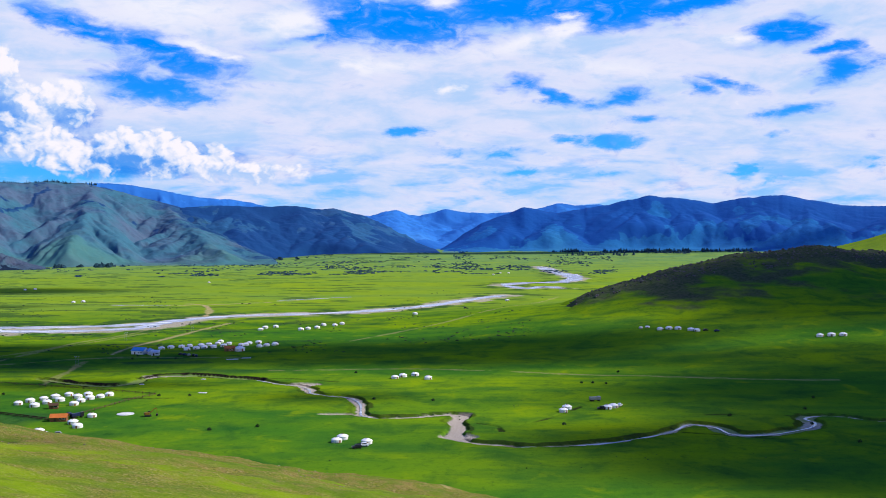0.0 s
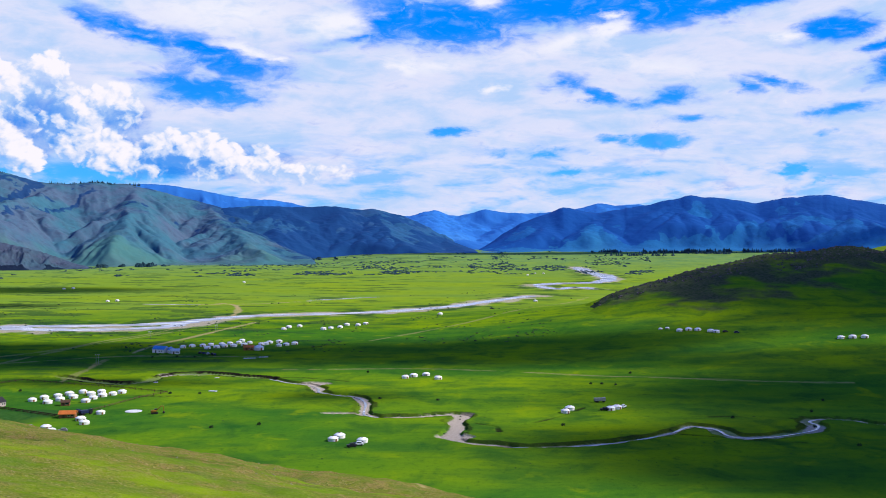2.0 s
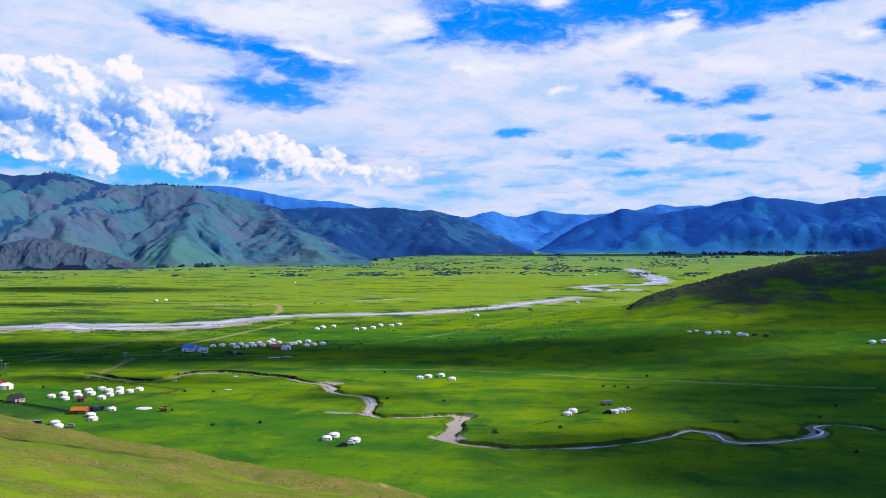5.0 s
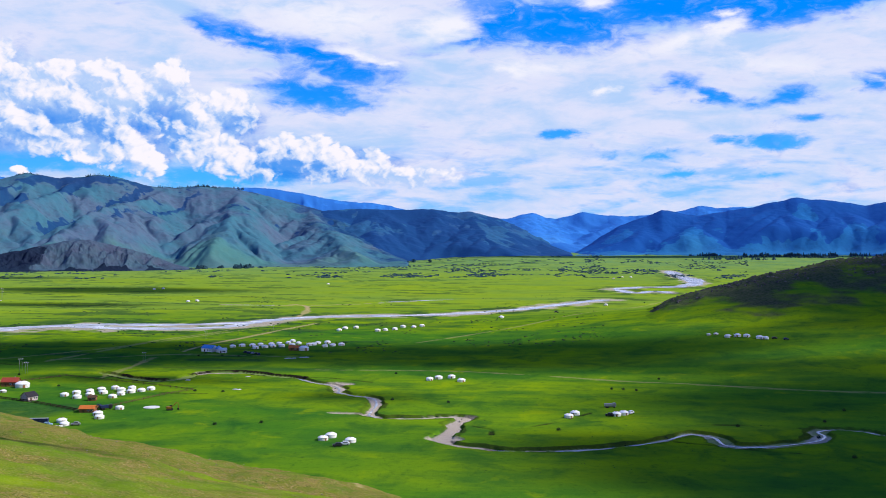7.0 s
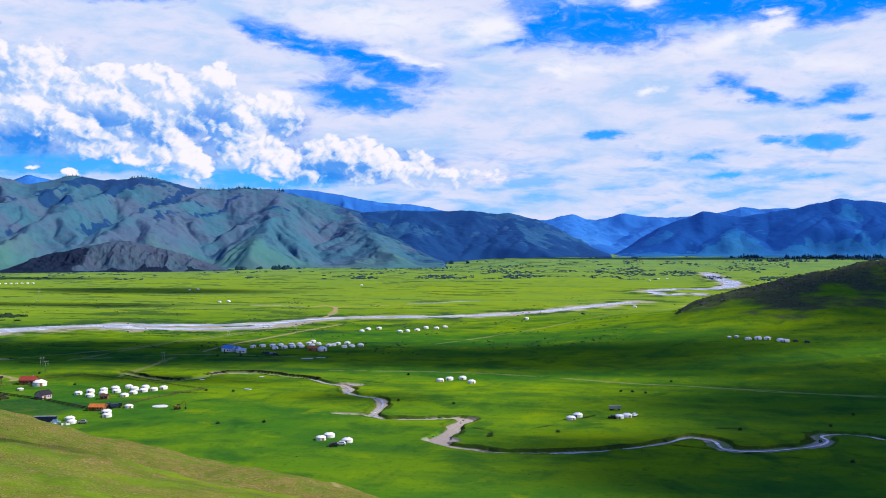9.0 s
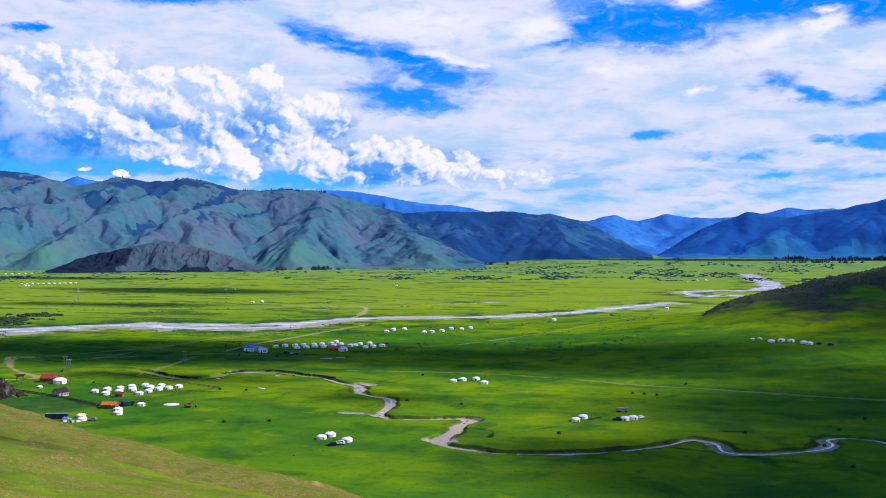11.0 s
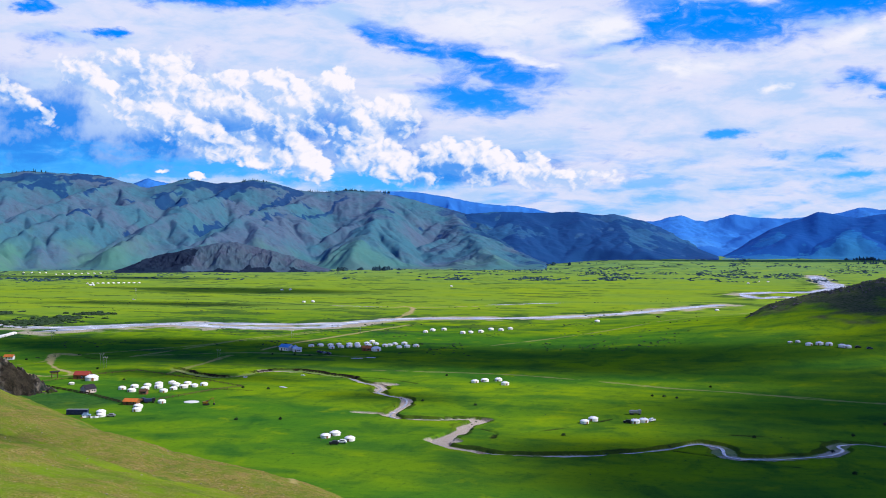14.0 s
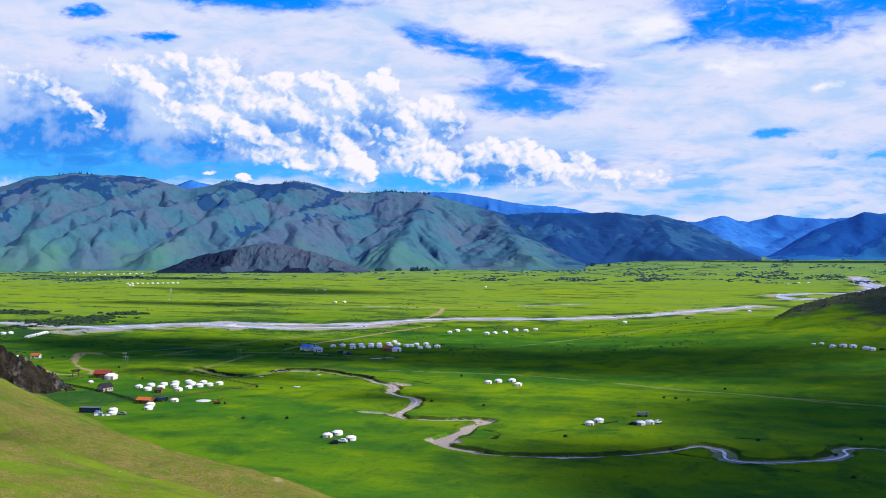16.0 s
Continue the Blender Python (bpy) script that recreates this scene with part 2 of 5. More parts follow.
def plain(name, colour, rough=0.8, vary=0.12, scale=1.5, metal=0.0, spec=0.3):
    """Paint, felt, wood and the like: one colour with grain and stains."""
    m, n, b = material(name, rough, spec)
    pos = n.add("ShaderNodeTexCoord").outputs["Object"]
    grain = n.noise(pos, scale * 6, 4.0, 0.6)
    stain = n.noise(pos, scale, 4.0, 0.6)
    v = n.math("ADD", n.math("MULTIPLY", grain, 0.5), n.math("MULTIPLY", stain, 0.5))
    dark = tuple(c * (1 - 2 * vary) for c in colour) + (1,)
    light = tuple(min(1.0, c * (1 + vary)) for c in colour) + (1,)
    link(m.node_tree, n.mix(n.step(v, 0.3, 0.7), dark, light), b.inputs["Base Color"])
    b.inputs["Metallic"].default_value = metal
    bump = n.add("ShaderNodeBump", {"Strength": 0.2, "Distance": 0.02, "Height": grain})
    link(m.node_tree, bump.outputs[0], b.inputs["Normal"])
    return m


def attribute(n, name):
    return n.add("ShaderNodeAttribute", attribute_name=name).outputs["Fac"]


def grassland(name):
    """Steppe turf: fresh and dry grass, worn earth, gravel, marsh and rock by the land's own marks, plus painted
    distance haze.
    """
    m, n, b = material(name, 1.0, 0.0)
    pos = n.add("ShaderNodeTexCoord").outputs["Object"]
    wide = n.add("ShaderNodeVectorMath", {0: pos, 1: (0.45, 1.0, 1.0)}, operation="MULTIPLY").outputs[0]
    big = n.noise(wide, 0.006, 5.0, 0.55)
    mid = n.noise(wide, 0.035, 5.0, 0.6)
    fine = n.noise(pos, 0.35, 5.0, 0.65)
    tuft = n.noise(pos, 1.6, 3.0, 0.6)
    broad = n.add("ShaderNodeVectorMath", {0: pos, 1: (1.0, 0.8, 1.0)}, operation="MULTIPLY").outputs[0]
    sward = n.noise(broad, 0.034, 7.0, 0.62, 0.5)
    hummock = n.noise(broad, 0.11, 6.0, 0.66, 0.3)
    lush = n.mix(n.step(big, 0.38, 0.62), (0.058, 0.180, 0.014, 1), (0.200, 0.322, 0.007, 1))
    lush = n.mix(n.step(mid, 0.42, 0.68, 0.0, 0.70), lush, (0.024, 0.122, 0.018, 1))
    lush = n.mix(n.step(sward, 0.48, 0.68, 0.0, 0.65), lush, (0.014, 0.090, 0.017, 1))
    lush = n.mix(n.step(sward, 0.28, 0.44, 0.60, 0.0), lush, (0.250, 0.350, 0.006, 1))
    lush = n.mix(n.step(hummock, 0.57, 0.72, 0.0, 0.5), lush, (0.011, 0.066, 0.015, 1))
    lush = n.mix(n.step(fine, 0.50, 0.72, 0.0, 0.4), lush, (0.018, 0.080, 0.011, 1))
    lush = n.mix(n.step(tuft, 0.5, 0.75, 0.0, 0.35), lush, (0.14, 0.27, 0.013, 1))
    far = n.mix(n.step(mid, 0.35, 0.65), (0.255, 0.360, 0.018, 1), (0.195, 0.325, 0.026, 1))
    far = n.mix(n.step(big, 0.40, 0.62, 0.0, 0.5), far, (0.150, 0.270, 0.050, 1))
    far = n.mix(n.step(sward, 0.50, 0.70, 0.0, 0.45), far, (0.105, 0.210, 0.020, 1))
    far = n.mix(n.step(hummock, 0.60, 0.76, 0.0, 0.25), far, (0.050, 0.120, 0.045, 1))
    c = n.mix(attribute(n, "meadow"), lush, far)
    # distance haze, mixed into the turf colour where the land is far off
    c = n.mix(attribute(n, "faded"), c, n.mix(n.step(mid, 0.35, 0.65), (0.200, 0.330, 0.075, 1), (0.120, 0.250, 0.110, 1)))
    dry = n.mix(n.step(fine, 0.35, 0.65), (0.195, 0.200, 0.026, 1), (0.265, 0.190, 0.066, 1))
    dry = n.mix(n.step(tuft, 0.52, 0.66, 0.0, 0.65), dry, (0.42, 0.34, 0.17, 1))
    dry = n.mix(n.step(n.noise(pos, 2.2, 4.0, 0.7), 0.48, 0.60, 0.0, 0.75), dry, (0.060, 0.080, 0.014, 1))
    dry = n.mix(n.step(n.noise(pos, 0.16, 4.0, 0.6), 0.46, 0.62, 0.0, 0.55), dry, (0.110, 0.170, 0.014, 1))
    dry = n.mix(n.step(n.noise(pos, 0.55, 5.0, 0.7), 0.56, 0.64, 0.0, 0.6), dry, (0.070, 0.080, 0.020, 1))
    c = n.mix(n.math("MULTIPLY", attribute(n, "dry"), n.step(mid, 0.25, 0.6, 0.5, 1.0)), c, dry)
    c = n.mix(attribute(n, "marsh"), c, n.mix(n.step(fine, 0.4, 0.6), (0.008, 0.040, 0.020, 1), (0.03, 0.085, 0.035, 1)))
    rock = n.mix(n.step(fine, 0.35, 0.62), (0.014, 0.022, 0.022, 1), (0.066, 0.062, 0.060, 1))
    c = n.mix(attribute(n, "rock"), c, rock)
    soil = n.mix(n.step(fine, 0.35, 0.65), (0.34, 0.27, 0.11, 1), (0.48, 0.40, 0.20, 1))
    c = n.mix(attribute(n, "soil"), c, soil)
    gravel = n.mix(n.step(tuft, 0.35, 0.65), (0.34, 0.28, 0.21, 1), (0.55, 0.48, 0.40, 1))
    c = n.mix(attribute(n, "gravel"), c, gravel)
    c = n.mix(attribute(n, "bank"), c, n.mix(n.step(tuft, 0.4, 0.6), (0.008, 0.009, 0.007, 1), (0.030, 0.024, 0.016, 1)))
    link(m.node_tree, c, b.inputs["Base Color"])
    bump = n.add("ShaderNodeBump", {"Strength": 0.5, "Distance": 0.5, "Height": n.math("ADD", fine, n.math("MULTIPLY", tuft, 0.4))})
    link(m.node_tree, bump.outputs[0], b.inputs["Normal"])
    return m


def mountain_skin(name, grass, bare, wood, foot):
    m, n, b = material(name, 0.95, 0.05)
    pos = n.add("ShaderNodeTexCoord").outputs["Object"]
    big = n.noise(pos, 0.004, 6.0, 0.6)
    fine = n.noise(pos, 0.03, 6.0, 0.65)
    c = n.mix(n.step(big, 0.40, 0.62), (*grass, 1), (*bare, 1))
    c = n.mix(n.step(fine, 0.45, 0.72, 0.0, 0.55), c, (*[v * 0.5 for v in bare], 1))
    c = n.mix(n.step(n.noise(pos, 0.09, 4.0, 0.6), 0.5, 0.75, 0.0, 0.4), c, (*[v * 1.35 for v in grass], 1))
    c = n.mix(attribute(n, "meadow"), c, (*foot, 1))
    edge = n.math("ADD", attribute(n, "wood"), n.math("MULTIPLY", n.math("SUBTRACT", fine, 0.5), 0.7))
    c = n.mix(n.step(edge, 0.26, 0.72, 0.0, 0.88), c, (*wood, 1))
    link(m.node_tree, c, b.inputs["Base Color"])
    bump = n.add("ShaderNodeBump", {"Strength": 0.35, "Distance": 5.0, "Height": fine})
    link(m.node_tree, bump.outputs[0], b.inputs["Normal"])
    return m


def water_skin(name, bed):
    m, n, b = material(name, 0.08, 0.5)
    pos = n.add("ShaderNodeTexCoord").outputs["Object"]
    wide = n.add("ShaderNodeVectorMath", {0: pos, 1: (0.3, 1.0, 1.0)}, operation="MULTIPLY").outputs[0]
    silt = n.noise(wide, 0.08, 5.0, 0.6)
    link(m.node_tree, n.mix(n.step(silt, 0.35, 0.65), (*bed, 1), (*[v * 1.7 for v in bed], 1)), b.inputs["Base Color"])
    b.inputs["IOR"].default_value = 1.33
    link(m.node_tree, n.step(silt, 0.4, 0.7, 0.16, 0.32), b.inputs["Roughness"])
    return m


TURF = grassland("steppe_turf")
WATER = water_skin("river_water", (0.40, 0.41, 0.44))
CREEK_WATER = water_skin("creek_water", (0.30, 0.31, 0.33))
# distance haze is mixed into all these skins as a blue tint
NEAR_RANGE = mountain_skin("hazed_grassy_mountain", (0.046, 0.148, 0.215), (0.078, 0.126, 0.205), (0.008, 0.048, 0.155), (0.078, 0.215, 0.155))
DARK_RANGE = mountain_skin("hazed_wooded_mountain", (0.024, 0.105, 0.235), (0.028, 0.090, 0.225), (0.009, 0.054, 0.185), (0.03, 0.14, 0.20))
# farther ranges: a stronger haze blue, put into the base colours
FAR_RANGE = mountain_skin("hazed_distant_mountain", (0.034, 0.195, 0.600), (0.036, 0.190, 0.580), (0.026, 0.150, 0.500), (0.11, 0.36, 0.70))
SECOND_RANGE = mountain_skin("haze_blue_slope", (0.026, 0.140, 0.400), (0.028, 0.134, 0.380), (0.018, 0.098, 0.320), (0.05, 0.20, 0.42))
RIGHT_RANGE = mountain_skin("haze_shade_mountain", (0.014, 0.130, 0.370), (0.013, 0.105, 0.345), (0.008, 0.070, 0.300), (0.035, 0.20, 0.36))
CRAG = mountain_skin("hazed_dark_crag", (0.050, 0.104, 0.150), (0.064, 0.082, 0.135), (0.005, 0.012, 0.034), (0.06, 0.12, 0.10))


# ---------- land ----------
def lattice(ix, iy, seed):
    h = (ix.astype(np.int64) * 374761393 + iy.astype(np.int64) * 668265263 + seed * 69069) & 0xFFFFFFFF
    h = ((h ^ (h >> 13)) * 1274126177) & 0xFFFFFFFF
    return ((h ^ (h >> 16)) & 0xFFFF) / 65535.0


def value_noise(x, y, seed=0):
    ix, iy = np.floor(x), np.floor(y)
    fx, fy = x - ix, y - iy
    fx, fy = fx * fx * fx * (fx * (fx * 6 - 15) + 10), fy * fy * fy * (fy * (fy * 6 - 15) + 10)
    a, b = lattice(ix, iy, seed), lattice(ix + 1, iy, seed)
    c, d = lattice(ix, iy + 1, seed), lattice(ix + 1, iy + 1, seed)
    return (a * (1 - fx) + b * fx) * (1 - fy) + (c * (1 - fx) + d * fx) * fy


def fbm(x, y, octaves=5, gain=0.5, seed=0):
    out, amp, tot = 0.0, 1.0, 0.0
    for k in range(octaves):
        out = out + amp * value_noise(x * 2 ** k + 17.3 * k, y * 2 ** k - 9.1 * k, seed + k)
        tot, amp = tot + amp, amp * gain
    return out / tot


def ridged(x, y, octaves=4, gain=0.5, seed=0):
    out, amp, tot = 0.0, 1.0, 0.0
    for k in range(octaves):
        v = 1 - np.abs(2 * value_noise(x * 2 ** k + 5.7 * k, y * 2 ** k + 3.3 * k, seed + k) - 1)
        out, tot, amp = out + amp * v, tot + amp, amp * gain
    return out / tot


def rounded(x, y, octaves=2, gain=0.4, seed=0):
    """Ridges with soft crests."""
    out, amp, tot = 0.0, 1.0, 0.0
    for k in range(octaves):
        v = np.abs(2 * value_noise(x * 2 ** k + 5.7 * k, y * 2 ** k + 3.3 * k, seed + k) - 1)
        out, tot, amp = out + amp * (1 - np.sqrt(v * v + 0.012)), tot + amp, amp * gain
    return out / tot


def smooth(v, lo, hi):
    v = np.clip((v - lo) / (hi - lo), 0, 1)
    return v * v * (3 - 2 * v)


def distance_to(x, y, line):
    """Distance to a polyline, and which side (plus: to the left of its run)."""
    best, side = np.full(x.shape, 1e9), np.zeros(x.shape)
    for (ax, ay), (bx, by) in zip(line, line[1:]):
        ux, uy = bx - ax, by - ay
        k = np.clip(((x - ax) * ux + (y - ay) * uy) / (ux * ux + uy * uy + 1e-9), 0, 1)
        d = np.hypot(x - ax - k * ux, y - ay - k * uy)
        near = d < best
        side = np.where(near, ux * (y - ay) - uy * (x - ax), side)
        best = np.where(near, d, best)
    return best, side


def near_line(x, y, line, reach):
    """distance_to, worked out only close to the line."""
    xs, ys = [p[0] for p in line], [p[1] for p in line]
    m = (x > min(xs) - reach) & (x < max(xs) + reach) & (y > min(ys) - reach) & (y < max(ys) + reach)
    d, s = np.full(x.shape, 1e9), np.zeros(x.shape)
    if m.any():
        d[m], s[m] = distance_to(x[m], y[m], line)
    return d, s


def curve(line, n=8):
    """Smooth line through the given points."""
    out, p = [], [line[0], *line, line[-1]]
    for i in range(1, len(p) - 2):
        a, b, c, d = (Vector(q) for q in p[i - 1:i + 3])
        for k in range(n):
            t = k / n
            v = 0.5 * (2 * b + (c - a) * t + (2 * a - 5 * b + 4 * c - d) * t * t + (3 * b - a - 3 * c + d) * t ** 3)
            out.append((v.x, v.y))
    return out + [tuple(line[-1])]


def sheet(name, x, y, z, mat, marks=None, wrap=False):
    """A land mesh from a grid of places."""
    rows, cols = x.shape
    me = bpy.data.meshes.new(name)
    idx = np.arange(rows * cols).reshape(rows, cols)
    nxt = np.roll(idx, -1, 1) if wrap else idx[:, 1:]
    cur = idx if wrap else idx[:, :-1]
    q = np.stack([cur[:-1], nxt[:-1], nxt[1:], cur[1:]], -1).reshape(-1, 4)
    me.vertices.add(rows * cols)
    me.vertices.foreach_set("co", np.stack([x, y, z], -1).astype(np.float32).ravel())
    me.loops.add(q.size)
    me.loops.foreach_set("vertex_index", q.astype(np.int32).ravel())
    me.polygons.add(len(q))
    me.polygons.foreach_set("loop_start", np.arange(0, q.size, 4, dtype=np.int32))
    me.polygons.foreach_set("loop_total", np.full(len(q), 4, dtype=np.int32))
    me.polygons.foreach_set("use_smooth", np.ones(len(q), dtype=bool))
    me.update(calc_edges=True)
    for key, v in (marks or {}).items():
        me.attributes.new(key, "FLOAT", "POINT").data.foreach_set("value", np.broadcast_to(v, x.shape).astype(np.float32).ravel())
    me.materials.append(mat)
    return new(name, me)


MID = (87.0, 8.0)


def polar(az, r):
    """Places by bearing (degrees, plus to the left of north) and distance from the middle of the valley view."""
    return MID[0] - np.sin(np.radians(az)) * r, MID[1] + np.cos(np.radians(az)) * r


def bearing(x, y):
    return np.degrees(np.arctan2(-(x - MID[0]), y - MID[1])), np.hypot(x - MID[0], y - MID[1])


CREEK_DRY = curve([(-269, 669), (-220, 639), (-202, 646), (-200, 667), (-190, 684), (-173, 687), (-149, 676), (-124, 665)])
CREEK_UPPER = curve([(-124, 665), (-107, 647), (-93, 638), (-83, 622), (-80, 608), (-68, 597), (-54, 588), (-47, 568), (-45, 547), (-43, 532), (-34, 524)])
CREEK_BEND = curve([(-34, 524), (-21, 525), (-9, 529), (4, 534), (9, 529), (7, 518), (6, 509), (8, 495), (5, 478), (9, 465), (19, 458), (32, 453)])
CREEK_LOWER = curve([(32, 453), (55, 453), (82, 464), (108, 484), (122, 503), (130, 501), (135, 496), (137, 482), (143, 477), (154, 478), (168, 486), (182, 497), (188, 509), (187, 520), (197, 527), (210, 523), (218, 513), (237, 505)])
RIVER = curve([(-572, 884), (-529, 956), (-513, 991), (-478, 1010), (-426, 998), (-365, 1000), (-313, 1028), (-306, 1079), (-294, 1120), (-260, 1167), (-217, 1191), (-165, 1207), (-113, 1233), (-68, 1278), (-22, 1336), (19, 1420), (65, 1515), (95, 1561)])
RIVER_BRAID = curve([(-736, 909), (-718, 941), (-660, 935), (-600, 925), (-560, 950), (-530, 985), (-478, 1032), (-400, 1040), (-340, 1060), (-306, 1090)])
RIVER_FAR = curve([(111, 1877), (160, 1962), (223, 1981), (273, 2102), (292, 2302), (279, 2473), (278, 2670), (273, 2852)])
RIVER_LOOP = curve([(111, 1877), (144, 1758), (179, 1813), (208, 1754)])
TRACKS = [  # worn tracks: line, half width
    ([(-342, 722), (-337, 764), (-331, 822), (-324, 891), (-304, 955), (-293, 1036)], 2.0),
    ([(-264, 801), (-265, 858), (-254, 922), (-245, 992), (-230, 1087)], 2.6),
    ([(-255, 643), (-260, 680), (-262, 705), (-270, 755)], 1.8),
    ([(-344, 734), (-326, 740), (-264, 779), (-200, 781), (-155, 777)], 1.9),
    ([(-121, 704), (-30, 711), (18, 703), (57, 692), (95, 678), (131, 673), (199, 656), (253, 648)], 1.5),
    ([(-83, 898), (-46, 969), (9, 1058), (42, 1143), (81, 1252), (129, 1383), (177, 1532)], 2.2),
    ([(-364, 616), (-332, 601), (-316, 617), (-350, 640), (-383, 674), (-414, 719), (-392, 718)], 2.5),
    ([(-395, 642), (-388, 672), (-405, 708)], 1.6),
    ([(-389, 728), (-362, 771), (-337, 823), (-310, 902), (-282, 1000)], 1.8),
    ([(-279, 1179), (-290, 1250), (-322, 1358), (-355, 1393)], 4.5),
    ([(-452, 1375), (-400, 1368), (-325, 1369), (-243, 1423), (-187, 1482)], 3.0),
]
TRACKS = [(curve(l, 5), w) for l, w in TRACKS]
DITCHES = [curve(l, 5) for l in (
    [(115, 481), (137, 473), (155, 465), (168, 463)],
    [(-116, 665), (-100, 665), (-69, 650)],
    [(17, 505), (26, 498), (28, 485)],
    [(-374, 706), (-353, 701), (-343, 714)],
    [(-187, 587), (-174, 586), (-158, 587)],
    [(75, 553), (55, 520), (39, 502)],
    [(179, 525), (156, 529), (126, 526)],
    [(-202, 784), (-144, 819), (-115, 868)])]


def floor_height(x, y):
    """The valley floor: level near the river, lifting to the passes far off and to the foot of the rocky hill."""
    az, r = bearing(x, y)
    z = 37.0 * smooth(r, 2500, 4800) * smooth(-az, -13, -5)
    apron = 26.0 * smooth(-distance_to(x, y, [(330, 1060), (420, 1000), (900, 960)])[0], -420, -40)
    return z + apron


def hill_height(x, y):
    """Rocky hill beside the valley."""
    d, _ = distance_to(x, y, [(150, 1090), (270, 1175), (353, 1225), (455, 1275), (560, 1290), (800, 1330)])
    crest = np.interp(x, [120, 150, 200, 273, 353, 453, 514, 567, 800], [10, 27, 40, 56, 69, 79, 74, 71, 80])
    w = np.interp(x, [120, 270, 450, 800], [110, 210, 290, 330])
    k = np.clip(1 - d / w, 0, 1)
    crest = crest - floor_height(x, y)
    z = crest * (0.35 * k + 0.65 * smooth(k, 0, 1))
    z = z + (fbm(x / 60, y / 60, 5, 0.55, 40) - 0.5) * 9 * smooth(k, 0.1, 0.7) + (ridged(x / 22, y / 22, 3, 0.5, 44) - 0.5) * 4.5 * smooth(k, 0.45, 0.9)
    return np.where(k > 0, z, -3.0 * smooth(d - w, 0, 40)), k


BROW = [(-420, 600), (-330, 520), (-245, 461), (-200, 428), (-149, 390), (-106, 360), (-66, 347), (-45, 346), (-20, 343), (5, 332), (30, 303), (72, 225), (200, 60), (330, -100)]


def slope_height(x, y):
    """Grassy spur below the viewpoint: it falls away beyond its brow, and a shallow gully runs down it."""
    z = 18 - 0.13 * (x + 47) - 0.22 * (y - 335)
    z = z + (fbm(x / 70, y / 70, 4, 0.5, 60) - 0.5) * 5
    d, side = distance_to(x, y, BROW)
    beyond = np.where(side > 0, d, -d)
    z = z - 0.40 * (np.logaddexp(0, beyond / 5) * 5)
    gully, _ = distance_to(x, y, [(-260, 300), (-150, 285), (-95, 290), (-45, 290), (10, 285)])
    z = z - 4.5 * np.exp(-(gully / 16) ** 2)
    return np.logaddexp(0, z / 2.5) * 2.5 - 0.35 - 4.0 * smooth(-z, 2, 14)


az_fine = np.linspace(-26, 47, 1150)
az_all = np.concatenate([az_fine, np.linspace(49, 332, 100)])
r_all = np.concatenate([[6, 60, 130, 200, 260, 300], 1 / np.linspace(1 / 325, 1 / 4890, 700)])
AZ, R = np.meshgrid(az_all, r_all)
X, Y = polar(AZ, R)
Z = floor_height(X, Y)
marks = {k: np.zeros(X.shape) for k in ("soil", "gravel", "bank", "marsh", "dry", "rock", "meadow")}
wob = fbm(X / 9, Y / 9, 3, 0.5, 3)
wob2 = fbm(X / 30, Y / 30, 4, 0.55, 9)
wob3 = fbm(X / 14, Y / 14, 3, 0.5, 13)
# creek: cut into the turf, gravel bed, near-black edges, mostly on its far side
for line, half, deep_m in ((CREEK_DRY, 4.5, 1.3), (CREEK_UPPER, 3.6, 1.2), (CREEK_BEND, 4.0, 1.4), (CREEK_LOWER, 2.8, 1.2)):
    d, side = near_line(X, Y, line, 40)
    d = d - (wob - 0.5) * 4.5
    if line is CREEK_LOWER:
        half = half + 2.4 * smooth(X, 112, 128) * (1 - smooth(X, 186, 198))
    bed = 1 - smooth(d, half, half + 1.2)
    Z -= deep_m * bed
    marks["gravel"] = np.maximum(marks["gravel"], (1 - smooth(d, half - 1.0, half)) * (0.22 if line is CREEK_DRY else 0.30 + 0.55 * smooth(wob3, 0.42, 0.6) if line is CREEK_LOWER else 1.0))
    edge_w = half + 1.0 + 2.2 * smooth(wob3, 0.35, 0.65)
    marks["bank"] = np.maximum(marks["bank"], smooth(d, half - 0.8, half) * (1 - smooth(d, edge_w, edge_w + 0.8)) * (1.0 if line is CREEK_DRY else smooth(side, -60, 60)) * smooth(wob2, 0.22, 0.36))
# old dry ditches
for line in DITCHES:
    d, _ = near_line(X, Y, line, 20)
    d = d + (wob - 0.5) * 1.6
    Z -= 0.5 * (1 - smooth(d, 0.6, 1.8))
    marks["bank"] = np.maximum(marks["bank"], 0.85 * (1 - smooth(d, 0.7, 1.9)) * smooth(wob2, 0.3, 0.5))
# broad gravel bars in the bend
for cx, cy, a, b in ((6, 474, 10, 9), (9, 532, 7, 5), (-54, 533, 13, 3.5), (-90, 640, 12, 8), (-185, 680, 20, 6)):
    k = ((X - cx) / a) ** 2 + ((Y - cy) / b) ** 2 + (wob - 0.5) * 1.2
    bar = 1 - smooth(k, 0.7, 1.1)
    marks["gravel"] = np.maximum(marks["gravel"], bar)
    Z -= 0.9 * bar * (marks["gravel"] > 0.5) * (Z > -0.6)
